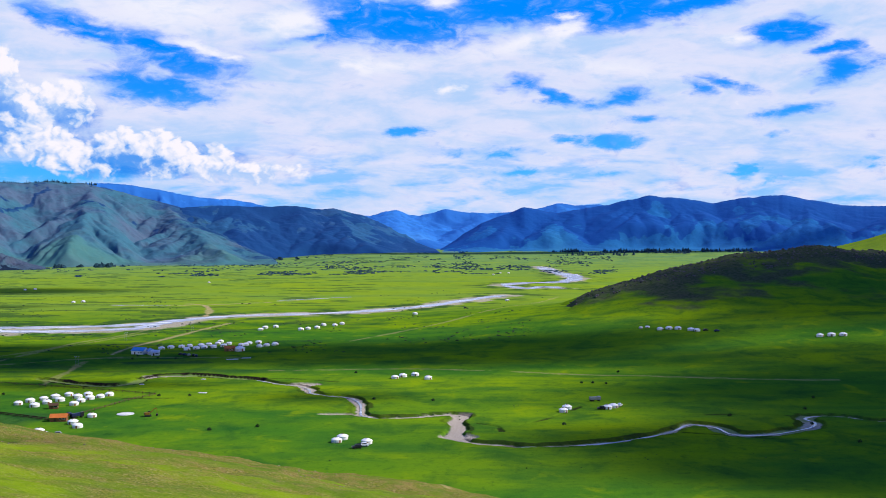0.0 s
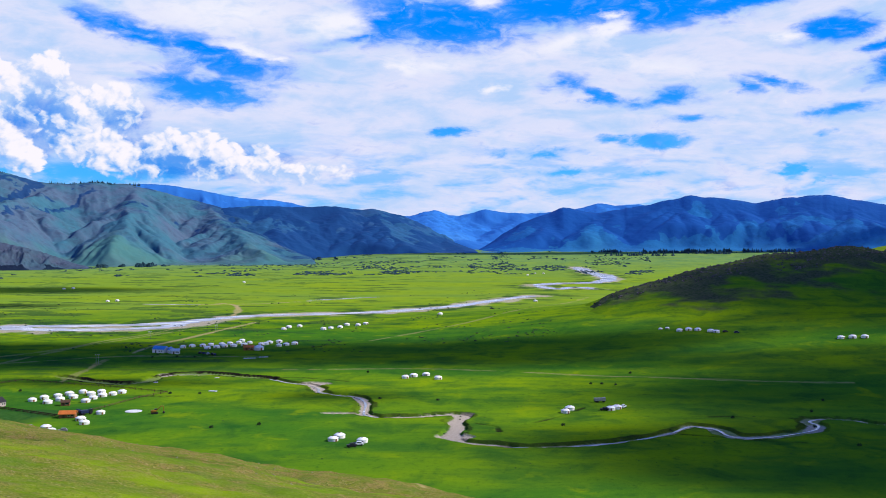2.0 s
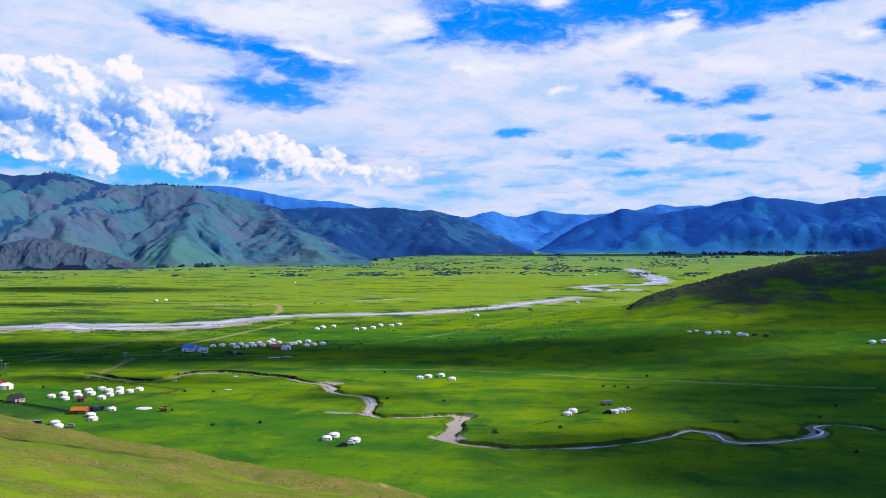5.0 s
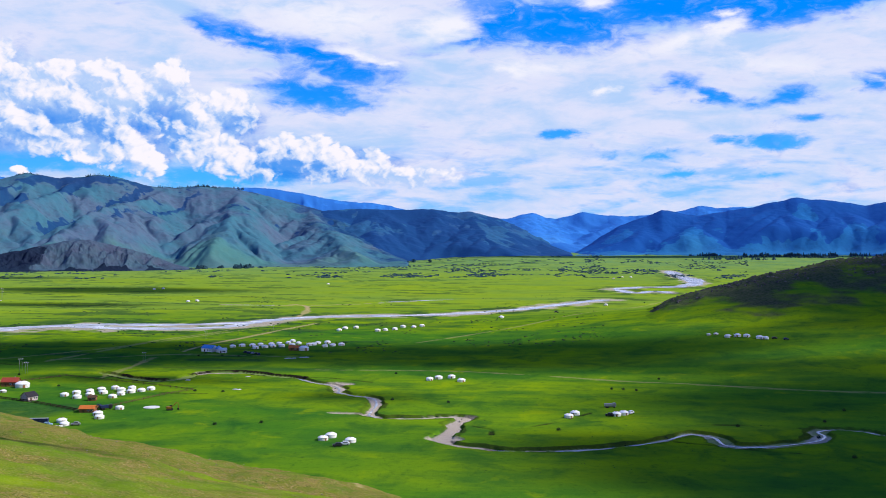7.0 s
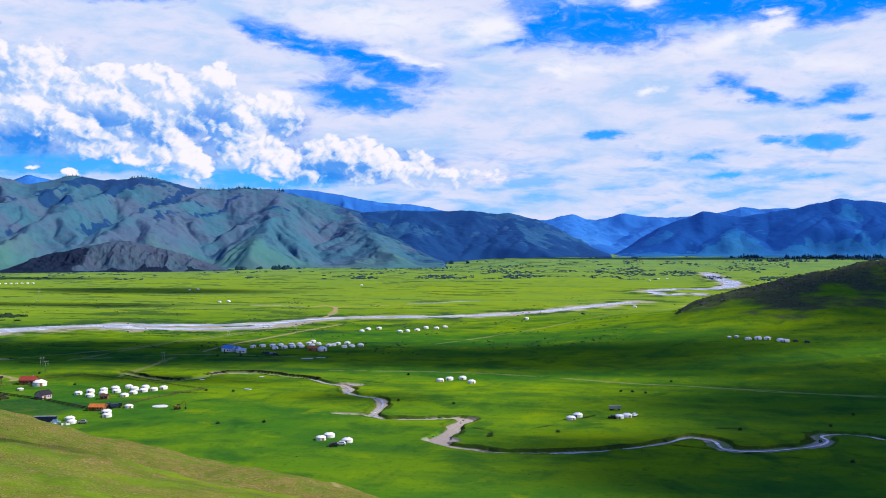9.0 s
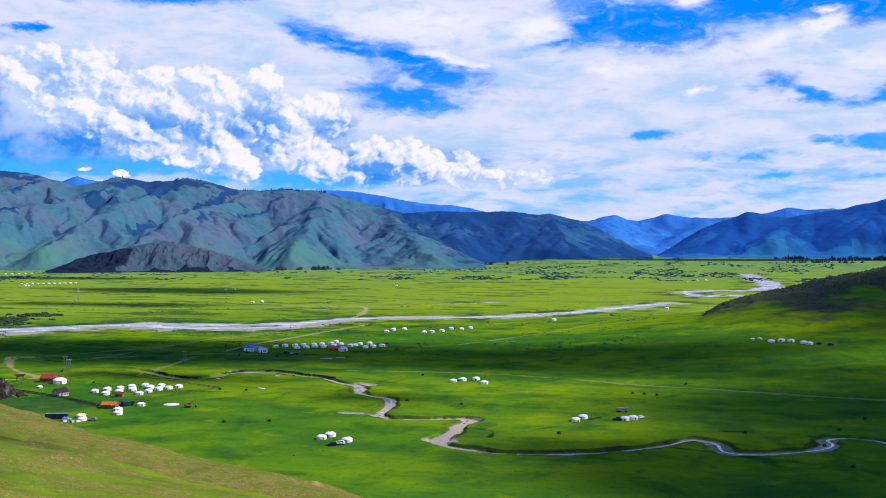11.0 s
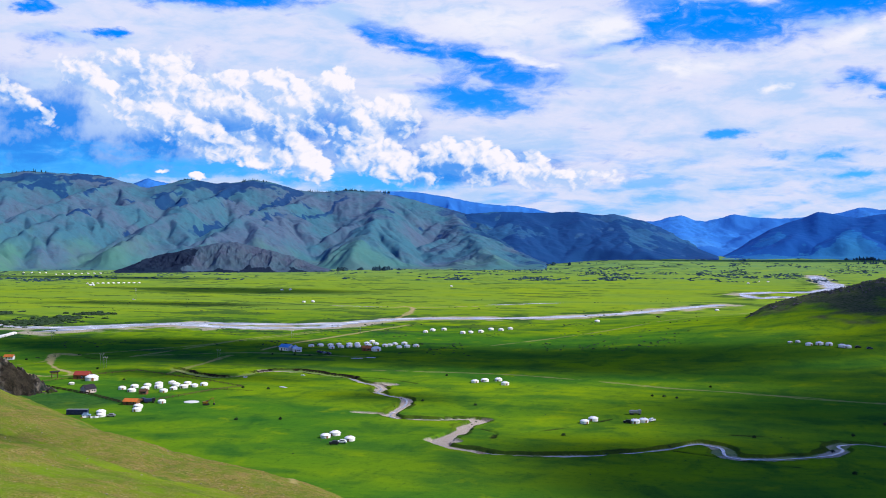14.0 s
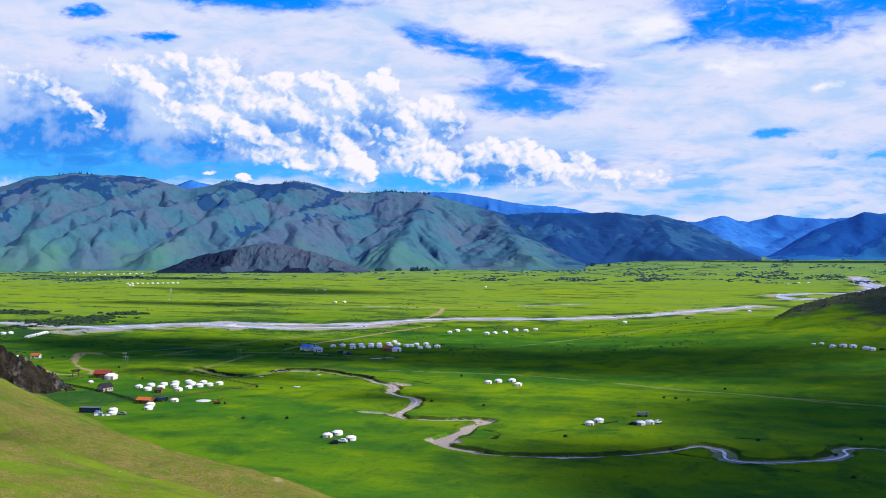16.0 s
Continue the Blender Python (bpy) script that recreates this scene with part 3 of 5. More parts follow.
# river shingle
for line, half in ((RIVER, 24), (RIVER_BRAID, 24), (RIVER_FAR, 26), (RIVER_LOOP, 18)):
    d, side = near_line(X, Y, line, 120)
    marks["gravel"] = np.maximum(marks["gravel"], 0.8 * (1 - smooth(d + (wob2 - 0.5) * (50 + 90 * smooth(-X, 220, 420)), half - 8 - 14 * smooth(-X, 220, 420), half + 4)))
    marks["marsh"] = np.maximum(marks["marsh"], 0.75 * (1 - smooth(d, 40, 100)) * smooth(wob2, 0.48, 0.62))
for line, half in TRACKS:
    d, _ = near_line(X, Y, line, 30)
    marks["soil"] = np.maximum(marks["soil"], (1 - smooth(np.abs(d + 9 * (wob2 - 0.5)) + (wob - 0.5) * 2, half * 0.55, half * 1.25)) * (0.7 + 0.3 * smooth(wob2, 0.35, 0.6)) * (0.55 if half < 2.3 else 1.0))
patch = fbm(X / 70, Y / 25, 5, 0.55, 21)
marks["marsh"] = np.maximum(marks["marsh"], smooth(patch, 0.60, 0.68) * smooth(Y, 620, 760) * (0.12 + 0.5 * smooth(-X, 40, 160)))
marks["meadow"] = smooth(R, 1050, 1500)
# how much haze colour the far turf takes, growing with distance
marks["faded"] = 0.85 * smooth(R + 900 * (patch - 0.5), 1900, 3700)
field = ((X + 262) / 60) ** 2 + ((Y - 512) / 30) ** 2 + (wob2 - 0.5) * 2
marks["marsh"] = np.maximum(marks["marsh"], 0.55 * (1 - smooth(field, 0.6, 1.1)))
far_scrub = fbm(X / 55, Y / 130, 5, 0.6, 33)
marks["marsh"] = np.maximum(marks["marsh"], smooth(far_scrub, 0.58, 0.68) * smooth(R, 2300, 3300) * 0.22)
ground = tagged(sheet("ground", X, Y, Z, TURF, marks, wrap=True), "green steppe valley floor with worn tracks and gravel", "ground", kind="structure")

# rocky hill
hx, hy = np.meshgrid(np.linspace(20, 1000, 420), np.linspace(800, 1560, 330))
hz, hk = hill_height(hx, hy)
base = floor_height(hx, hy)
hill_z = base + hz - 0.6
rocky = 0.80 * smooth(hk + (fbm(hx / 60, hy / 60, 5, 0.62, 71) - 0.5) * 1.5, 0.36, 0.72)
tagged(sheet("rocky_hill", hx, hy, hill_z, TURF, {"rock": rocky, "dry": rocky * 0.3, "soil": 0, "gravel": 0, "bank": 0, "marsh": 0, "meadow": 0}),
       "dark rocky hill with grass on its lower slopes", "hill", kind="structure")
hx, hy = np.meshgrid(np.linspace(600, 1900, 120), np.linspace(1900, 3200, 100))
hz = 150 * np.exp(-((hx - 1450) / 420) ** 2 - ((hy - 2600) / 420) ** 2) + 6 * fbm(hx / 90, hy / 90, 4, 0.5, 81) - 8
tagged(sheet("grassy_hill", hx, hy, floor_height(hx, hy) + hz, TURF, {"meadow": 0.6, "rock": 0, "dry": 0.2, "soil": 0, "gravel": 0, "bank": 0, "marsh": 0}),
       "sunlit green hill behind the rocky hill", "hill", kind="structure")

# near spur
sx, sy = np.meshgrid(np.linspace(-520, 420, 560), np.linspace(-260, 620, 520))
sz = slope_height(sx, sy)
sz = sz + ((fbm(sx / 14, sy / 14, 4, 0.6, 64) - 0.5) * 2.6 + (fbm(sx / 5, sy / 5, 3, 0.6, 65) - 0.5) * 0.9) * smooth(sz, 2, 9)
sz = np.minimum(sz, 78 + 4 * fbm(sx / 40, sy / 40, 3, 0.5, 66))
brow_d, brow_side = distance_to(sx, sy, BROW)
inside = np.where(brow_side > 0, -brow_d, brow_d)
tone = fbm(sx / 45, sy / 22, 4, 0.55, 62)
width = np.interp(sx, [-260, -120, -40, 20], [95, 88, 62, 30])
band = smooth(inside, -8, 6) * (1 - smooth(inside, width - 16, width + 6))
dryness = np.clip(smooth(tone, 0.3, 0.6) * (0.2 + 0.55 * band) + 0.34 + 0.25 * band - 0.2 * np.exp(-((inside - width - 8) / 9) ** 2), 0, 1)
foot_d, _ = near_line(sx, sy, curve([(2, 322), (-5, 335), (-9, 343), (-12, 352), (-18, 364)]), 20)
dryness = np.clip((dryness + 0.22 + 0.22 * band) * (0.55 + 0.75 * smooth(fbm(sx / 16, sy / 10, 4, 0.6, 68), 0.34, 0.62)), 0, 1)
footpath = 0.9 * (1 - smooth(foot_d, 0.5, 1.6))
tagged(sheet("grassy_hillside", sx, sy, sz, TURF, {"dry": dryness, "gravel": 0, "soil": footpath, "rock": 0, "bank": 0, "marsh": 0, "meadow": 0}),
       "grassy hillside with dry brown turf and stones", "hillside", kind="structure")


# ---------- mountains ----------
def ridge_field(x, y, lines, soft_m=13.0):
    """Land that falls off on both sides of ridge lines [(x, y, z), ...]: its height, and the side and distance of the ridge that shapes it."""
    top, side, dist, rank = np.full(x.shape, -1e3), np.zeros(x.shape), np.full(x.shape, 1e3), np.zeros(x.shape)
    for pts, slope, order in lines:
        for (ax, ay, az), (bx, by, bz) in zip(pts, pts[1:]):
            reach = 40 + 95 / slope
            m = np.nonzero((x > min(ax, bx) - reach) & (x < max(ax, bx) + reach) & (y > min(ay, by) - reach) & (y < max(ay, by) + reach))
            if not len(m[0]):
                continue
            px, py = x[m], y[m]
            ux, uy = bx - ax, by - ay
            k = np.clip(((px - ax) * ux + (py - ay) * uy) / (ux * ux + uy * uy + 1e-9), 0, 1)
            d = np.hypot(px - ax - k * ux, py - ay - k * uy)
            h = az + (bz - az) * k - slope * (np.sqrt(d * d + soft_m * soft_m) - soft_m)
            better = h > top[m]
            for field, v in ((top, h), (side, np.sign(ux * (py - ay) - uy * (px - ax))), (dist, d), (rank, np.full(d.shape, order))):
                field[m] = np.where(better, v, field[m])
    return top, side, dist, rank


def range_of(name, label, mat, skyline, ridge, foot, mark_wood, seed, rows=150, gap_deg=2.6, steep=2.3, lean=None, fans=0.0, meadow=None, skirt=0.0):
    """A range along the horizon: a crest by (bearing, angle above the eye), spurs that run down from it, and side spurs on those."""
    rnd = random.Random(seed)
    azs = np.array(sorted(p[0] for p in skyline))
    els = np.array([e for _, e in sorted(skyline)])
    a = np.arange(azs[0] - 0.5, azs[-1] + 0.5, 0.06)
    q = np.concatenate([np.linspace(0, 1, rows), np.linspace(1.06, 1.3, 5)])
    A, Q = np.meshgrid(a, q)
    el = np.interp(a, azs, els)
    el = np.convolve(np.pad(el, 4, mode="edge"), np.hanning(9) / np.hanning(9).sum(), "valid")
    el = el + (fbm(a / 0.7, a * 0 + seed * 3.1, 5, 0.6, seed + 31) - 0.5) * 0.13
    rf = foot + (fbm(a / 3.0, a * 0 + seed, 3, 0.5, seed) - 0.5) * min(260, 0.5 * (ridge - foot))
    crest = 95 + np.tan(np.radians(el)) * ridge
    zf = floor_height(*polar(a, rf))
    Rr = rf + (ridge - rf) * Q
    x, y = polar(A, Rr)
    mean_h = max(30.0, float(np.mean(np.clip(crest - zf, 0, None))))
    slope = steep * mean_h / (ridge - foot)

    def spot(az, qq, part_up):
        r0, c0, z0 = np.interp(az, a, rf), np.interp(az, a, crest), np.interp(az, a, zf)
        px, py = polar(az, r0 + (ridge - r0) * qq)
        return float(px), float(py), float(z0 + (c0 - z0) * part_up)

    lines = []
    az = azs[0] + 0.3
    while az < azs[-1]:
        run = float(np.interp(az, [p[0] for p in lean], [p[1] for p in lean])) if lean else rnd.uniform(-3, 3)
        run *= rnd.uniform(0.75, 1.25)
        end, bow, knoll = rnd.uniform(0.02, 0.20), rnd.uniform(-0.6, 0.6), rnd.uniform(0, 6)
        here = slope * min(1.15, max(0.30, float(np.interp(az, a, crest - zf)) / mean_h))
        pts = []
        for i in range(13):
            qq = 1 - (1 - end) * i / 12
            up = 0.93 * qq ** 0.84 + 0.07 * qq ** 6 + 0.035 * math.sin(knoll + 11 * qq) * (1 - qq)
            pts.append(spot(az + run * (1 - qq) + bow * math.sin(3.2 * qq) + rnd.uniform(-0.12, 0.12), qq, up + 0.04 * (1 - qq)))
        lines.append((pts, here, 2))
        for i in range(1, 12):
            for s in (-1, 1):
                if rnd.random() < 0.45:
                    continue
                px, py, pz = pts[i]
                dx, dy = pts[i + 1][0] - px, pts[i + 1][1] - py
                turn = math.atan2(dy, dx) + s * rnd.uniform(0.6, 1.1)
                long_m, fall = rnd.uniform(0.12, 0.28) * (ridge - foot), here * rnd.uniform(0.42, 0.6)
                rib = [(px, py, pz - 8)]
                for n in range(1, 5):
                    turn -= s * rnd.uniform(0.0, 0.22)
                    px, py = px + math.cos(turn) * long_m / 4, py + math.sin(turn) * long_m / 4
                    rib.append((px, py, pz - 8 - fall * long_m * (n / 4) ** 1.2))
                lines.append((rib, here * 1.15, 1))
        az += gap_deg * rnd.uniform(0.7, 1.3)
    warp_x = (fbm(x / 130, y / 130, 3, 0.45, seed + 51) - 0.5) * 0.045 * (ridge - foot)
    warp_y = (fbm(x / 130, y / 130, 3, 0.45, seed + 57) - 0.5) * 0.045 * (ridge - foot)
    top, side, dist, rank = ridge_field(x + warp_x, y + warp_y, lines)
    body = smooth(crest - zf, 0, 200)
    low = zf + np.clip(crest - zf, -40, None) * ((0.50 - 0.22 * (skirt > 0)) * Q ** 1.5 + (0.50 + 0.22 * (skirt > 0)) * smooth(Q, 0.58 - 0.4 * (skirt > 0), 1.0))
    apron = fans * smooth(A, 33, 38)
    low = low * (1 - apron * smooth(0.3 - Q, 0, 0.3)) + zf * apron * smooth(0.3 - Q, 0, 0.3)
    top = np.where(top > low, low + (top - low) * smooth(Q, skirt - 0.01, skirt + 0.25), top) if skirt else top
    soft = 7.0
    z = np.logaddexp(low / soft, np.minimum(top, low + 0.38 * np.clip(crest - zf, 5, None)) / soft) * soft
    z = np.where(Q < 1, np.minimum(z, zf + (crest - zf) * np.clip(0.14 + 0.95 * Q, 0, 1) + 10 * (1 - Q)), z)
    cap = zf + np.clip(crest - zf, -40, None) * np.clip(Q, 0, 1)
    z = z + (cap - z) * smooth(Q, 0.93, 1.0)
    fine = (rounded((x + 0.5 * y + warp_x) / 95, (y + warp_y) / 120, 4, 0.5, seed + 5) - 0.6) * 0.085 * mean_h * (1 - 0.6 * (skirt > 0)) + (fbm(x / 34, y / 34, 4, 0.6, seed + 9) - 0.5) * 0.022 * mean_h
    z = z + fine * body * np.clip(6 * Q * (1.02 - Q), 0, 1)
    z = zf + (z - zf) * np.where(Q < 0.10, smooth(Q, -0.02, 0.10), 1.0) - 12 * (1 - smooth(crest - zf, -10, 12))
    z = np.where(Q > 1, z - (Q - 1) * 700, z) - 2.0 * (1 - smooth(Q, 0, 0.04))
    patch_n = fbm(x / 160, y / 160, 5, 0.6, seed + 13)
    wood = mark_wood(Q, side, dist, rank, patch_n, A)
    green = meadow(Q, patch_n, A) if meadow else 0.0
    return tagged(sheet(name, x, y, z, mat, {"wood": wood, "meadow": green}), label, "mountain", kind="structure")


def near_wood(q, side, dist, rank, f, a):
    """Woods on the shaded flank just under the upper spurs, gullies and the crest; shade over the right end is painted
    in too.
    """
    along = a - 11.0 * (1 - q) + 2.8 * (f - 0.5)
    strip_n = np.abs(along / 3.3 - np.floor(along / 3.3) - 0.5)
    flank = smooth(0.13 - strip_n, 0, 0.06) * smooth(q, 0.36, 0.50) * smooth(0.97 - q, 0, 0.05) * smooth(f, 0.36, 0.46) * smooth(along, 19, 23)
    rim = smooth(q + 0.5 * (f - 0.5), 0.93, 1.0) * smooth(f, 0.56, 0.64) * 0.7
    scraps = smooth(f, 0.62, 0.70) * smooth(q, 0.45, 0.7) * 0.7
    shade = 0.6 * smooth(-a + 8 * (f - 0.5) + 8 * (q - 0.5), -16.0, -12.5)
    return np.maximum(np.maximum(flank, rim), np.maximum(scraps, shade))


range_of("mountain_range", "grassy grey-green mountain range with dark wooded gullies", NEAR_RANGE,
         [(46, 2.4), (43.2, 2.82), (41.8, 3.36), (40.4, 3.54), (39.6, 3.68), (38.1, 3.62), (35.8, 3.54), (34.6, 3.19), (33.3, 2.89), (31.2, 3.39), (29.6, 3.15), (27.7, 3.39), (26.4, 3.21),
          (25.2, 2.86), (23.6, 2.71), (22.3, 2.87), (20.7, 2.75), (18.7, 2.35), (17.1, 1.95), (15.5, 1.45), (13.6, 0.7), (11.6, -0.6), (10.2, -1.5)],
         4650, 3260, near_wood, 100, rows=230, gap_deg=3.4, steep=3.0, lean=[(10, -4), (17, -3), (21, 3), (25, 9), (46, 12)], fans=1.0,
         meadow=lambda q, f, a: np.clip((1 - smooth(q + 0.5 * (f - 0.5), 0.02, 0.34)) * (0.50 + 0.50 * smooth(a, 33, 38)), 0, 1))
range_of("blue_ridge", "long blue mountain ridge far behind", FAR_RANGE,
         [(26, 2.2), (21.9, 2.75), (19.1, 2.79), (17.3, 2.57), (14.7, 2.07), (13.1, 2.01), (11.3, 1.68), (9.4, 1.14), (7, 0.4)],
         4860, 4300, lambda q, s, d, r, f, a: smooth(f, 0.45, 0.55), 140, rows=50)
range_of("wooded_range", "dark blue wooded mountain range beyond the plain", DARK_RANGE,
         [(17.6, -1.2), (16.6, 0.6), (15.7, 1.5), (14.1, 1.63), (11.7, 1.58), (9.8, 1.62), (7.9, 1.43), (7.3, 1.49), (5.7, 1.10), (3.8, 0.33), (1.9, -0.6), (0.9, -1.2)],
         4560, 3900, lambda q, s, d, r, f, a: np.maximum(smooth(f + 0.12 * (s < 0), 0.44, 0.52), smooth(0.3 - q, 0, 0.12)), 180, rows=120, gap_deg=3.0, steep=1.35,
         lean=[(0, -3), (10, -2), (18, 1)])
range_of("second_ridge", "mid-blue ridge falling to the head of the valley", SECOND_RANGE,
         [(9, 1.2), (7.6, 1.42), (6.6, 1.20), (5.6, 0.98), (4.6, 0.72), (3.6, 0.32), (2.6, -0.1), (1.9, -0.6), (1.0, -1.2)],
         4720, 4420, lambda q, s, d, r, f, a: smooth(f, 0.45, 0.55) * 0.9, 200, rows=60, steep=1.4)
# haze and cloud shade are in the colour; meadow lightens foot and saddle
range_of("shaded_range", "deep blue mountain range, haze and cloud shade in its colour", RIGHT_RANGE,
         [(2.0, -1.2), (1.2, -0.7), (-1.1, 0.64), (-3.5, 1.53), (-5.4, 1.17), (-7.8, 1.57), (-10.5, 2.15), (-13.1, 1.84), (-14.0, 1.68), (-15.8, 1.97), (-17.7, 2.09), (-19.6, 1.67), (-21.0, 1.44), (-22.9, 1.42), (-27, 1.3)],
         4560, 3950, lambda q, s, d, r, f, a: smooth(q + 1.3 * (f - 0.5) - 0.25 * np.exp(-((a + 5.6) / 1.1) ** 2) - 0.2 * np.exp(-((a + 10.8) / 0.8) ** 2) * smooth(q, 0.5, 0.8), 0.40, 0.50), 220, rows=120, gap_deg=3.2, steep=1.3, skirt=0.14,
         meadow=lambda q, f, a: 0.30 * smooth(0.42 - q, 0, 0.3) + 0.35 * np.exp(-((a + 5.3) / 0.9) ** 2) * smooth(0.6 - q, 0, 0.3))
# here the meadow mark paints pale mist along the foot
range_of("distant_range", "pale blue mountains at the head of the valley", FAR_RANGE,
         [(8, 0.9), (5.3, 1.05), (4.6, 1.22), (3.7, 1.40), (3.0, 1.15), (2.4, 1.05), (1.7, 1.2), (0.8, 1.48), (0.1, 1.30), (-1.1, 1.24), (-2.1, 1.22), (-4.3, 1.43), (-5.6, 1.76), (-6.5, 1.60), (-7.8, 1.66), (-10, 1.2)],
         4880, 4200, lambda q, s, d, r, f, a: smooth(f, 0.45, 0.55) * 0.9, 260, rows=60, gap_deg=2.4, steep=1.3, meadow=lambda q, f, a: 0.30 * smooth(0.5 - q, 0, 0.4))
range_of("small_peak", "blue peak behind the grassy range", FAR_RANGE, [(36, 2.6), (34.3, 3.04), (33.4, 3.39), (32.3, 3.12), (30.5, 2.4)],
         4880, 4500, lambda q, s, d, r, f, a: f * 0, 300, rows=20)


# ---------- clouds overhead, which shade the land ----------
def cloud_stuff():
    m = bpy.data.materials.new("cloud")
    m.use_nodes = True
    m.node_tree.nodes.clear()
    n = Nodes(m.node_tree)
    thick = attribute(n, "thick")
    lump = n.noise(n.add("ShaderNodeTexCoord").outputs["Object"], 0.02, 5.0, 0.6)
    fac = n.math("MULTIPLY", thick, n.step(lump, 0.25, 0.5, 0.6, 1.0), clamp=True)
    white = n.add("ShaderNodeBsdfDiffuse", {0: (0.9, 0.9, 0.92, 1)}).outputs[0]
    clear_air = n.add("ShaderNodeBsdfTransparent").outputs[0]
    out = n.add("ShaderNodeMixShader", {0: fac, 1: clear_air, 2: white})
    link(m.node_tree, out.outputs[0], n.add("ShaderNodeOutputMaterial").inputs[0])
    return m


CLOUD = cloud_stuff()


def cloud(x, y, a, b, height, thickness, seed, turn=0):
    """A flat-based fair-weather cloud whose shadow falls on x, y."""
    u, v = np.meshgrid(np.linspace(0, 2 * np.pi, 72, endpoint=False), np.linspace(0.0, np.pi, 36))
    px, py, pz = np.cos(u) * np.sin(v), np.sin(u) * np.sin(v), np.cos(v)
    k = 1 + 0.55 * (fbm(px * 1.6 + 7 * seed, py * 1.6 + pz, 4, 0.55, seed) - 0.5) * 2
    rim = np.hypot(px, py)
    c = min(a, b) * 0.3
    lx, ly, lz = px * a * k, py * b * k, np.where(pz > 0, pz * c * (1 + 0.8 * fbm(px * 5, py * 5, 3, 0.5, seed + 1)), pz * c * 0.3)
    ct, st = math.cos(radians(turn)), math.sin(radians(turn))
    s = height / SUN_FROM.z
    thick = thickness * (1 - smooth(rim, 0.45, 1.0)) 
    ob = sheet("cloud", x + SUN_FROM.x * s + ct * lx - st * ly, y + SUN_FROM.y * s + st * lx + ct * ly, height + lz, CLOUD, {"thick": thick}, wrap=True)
    return tagged(ob, "white fair-weather cloud shading the steppe", "cloud", "clouds over the valley", "structure")


for i, (x, y, a, b, h, th, tu) in enumerate([
        (262, 432, 275, 125, 700, 0.95, -6), (335, 615, 270, 125, 700, 0.88, 0), (540, 1060, 430, 300, 750, 0.95, 8), (30, 815, 290, 125, 700, 0.85, 8), (-330, 790, 270, 120, 700, 0.9, 0),
        # the cloud for (-150, 262) is unseen, added only to darken the near hillside
        (-800, 1720, 320, 120, 900, 0.8, 0), (-58, 590, 50, 26, 650, 0.6, 0), (325, 880, 150, 95, 700, 0.4, 0), (300, 735, 190, 55, 700, 0.6, 0), (-150, 262, 75, 40, 700, 0.65, 0), 
        (-230, 640, 110, 26, 650, 0.6, 0), (-1500, 2200, 420, 90, 1200, 0.7, 0), (520, 3840, 1250, 120, 700, 0.85, 3), (-700, 1330, 260, 50, 800, 0.6, 4)]):
    cloud(x, y, a, b, 3.4 * h, th, 500 + 11 * i, tu)


def strip(name, line, half, z, mat, label, wob_seed, parent=None):
    """Water lying in its bed."""
    pts = [Vector(p) for p in line]
    left, right = [], []
    for i, p in enumerate(pts):
        d = (pts[min(i + 1, len(pts) - 1)] - pts[max(i - 1, 0)]).normalized()
        nrm = Vector((-d.y, d.x))
        k = half * (0.55 + 0.9 * noise.noise((p.x / 40, p.y / 40, wob_seed)) ** 2 + 0.45 * noise.noise((p.x / 14, p.y / 14, wob_seed)))
        k *= min(1, 0.15 + 0.25 * min(i, len(pts) - 1 - i))
        left.append(p + nrm * k)
        right.append(p - nrm * k)
    me = bpy.data.meshes.new(name)
    vs = [(p.x, p.y, z(p.x, p.y)) for p in left + right]
    n = len(pts)
    me.from_pydata(vs, [], [(i, n + i, n + i + 1, i + 1) for i in range(n - 1)])
    me.materials.append(mat)
    return tagged(new(name, me), label, "river", kind="structure")


def level(h):
    return lambda x, y: float(floor_height(np.array([x]), np.array([y]))[0]) + h


strip("river", RIVER, 18, level(0.12), WATER, "broad shallow river reflecting the bright sky", 1)
strip("river_braid", RIVER_BRAID, 20, level(0.16), WATER, "side channel of the shallow braided river", 2)
strip("river_upper", RIVER_FAR, 30, level(0.3), WATER, "far bend of the shining river", 3)
strip("river_loop", RIVER_LOOP, 20, level(0.35), WATER, "far loop of the shining river", 4)
strip("pond", curve([(-240, 1452), (-205, 1480), (-180, 1503), (-139, 1533)]), 5, level(0.10), WATER, "thin sheet of standing water on the plain", 7)
strip("pond", curve([(-452, 1362), (-410, 1366), (-368, 1361)]), 4, level(0.10), WATER, "narrow shining pool on the far plain", 8)
strip("creek", CREEK_UPPER, 1.0, lambda x, y: -0.95, CREEK_WATER, "narrow creek winding between cut turf banks", 5)
strip("creek_lower", CREEK_LOWER, 1.1, lambda x, y: -0.95, CREEK_WATER, "narrow creek on a gravel bed", 6)


# ---------- things ----------
def part(name, bm, mat, parent=None, label=""):
    me = bpy.data.meshes.new(name)
    bm.to_mesh(me)
    bm.free()
    me.materials.append(mat)
    ob = new(name, me)
    if parent:
        ob.parent = parent
    if label:
        ob["label"] = label
    return ob


def turned(profile, steps=24):
    """A body of revolution from (radius, height) pairs, closed on top and below."""
    bm = bmesh.new()
    rings = [[bm.verts.new((r * math.cos(2 * math.pi * i / steps), r * math.sin(2 * math.pi * i / steps), z)) for i in range(steps)] for r, z in profile]
    for a, b in zip(rings, rings[1:]):
        for i in range(steps):
            f = bm.faces.new((a[i], a[(i + 1) % steps], b[(i + 1) % steps], b[i]))
            f.smooth = True
    bm.faces.new(rings[-1])
    bm.faces.new(rings[0][::-1])
    return bm


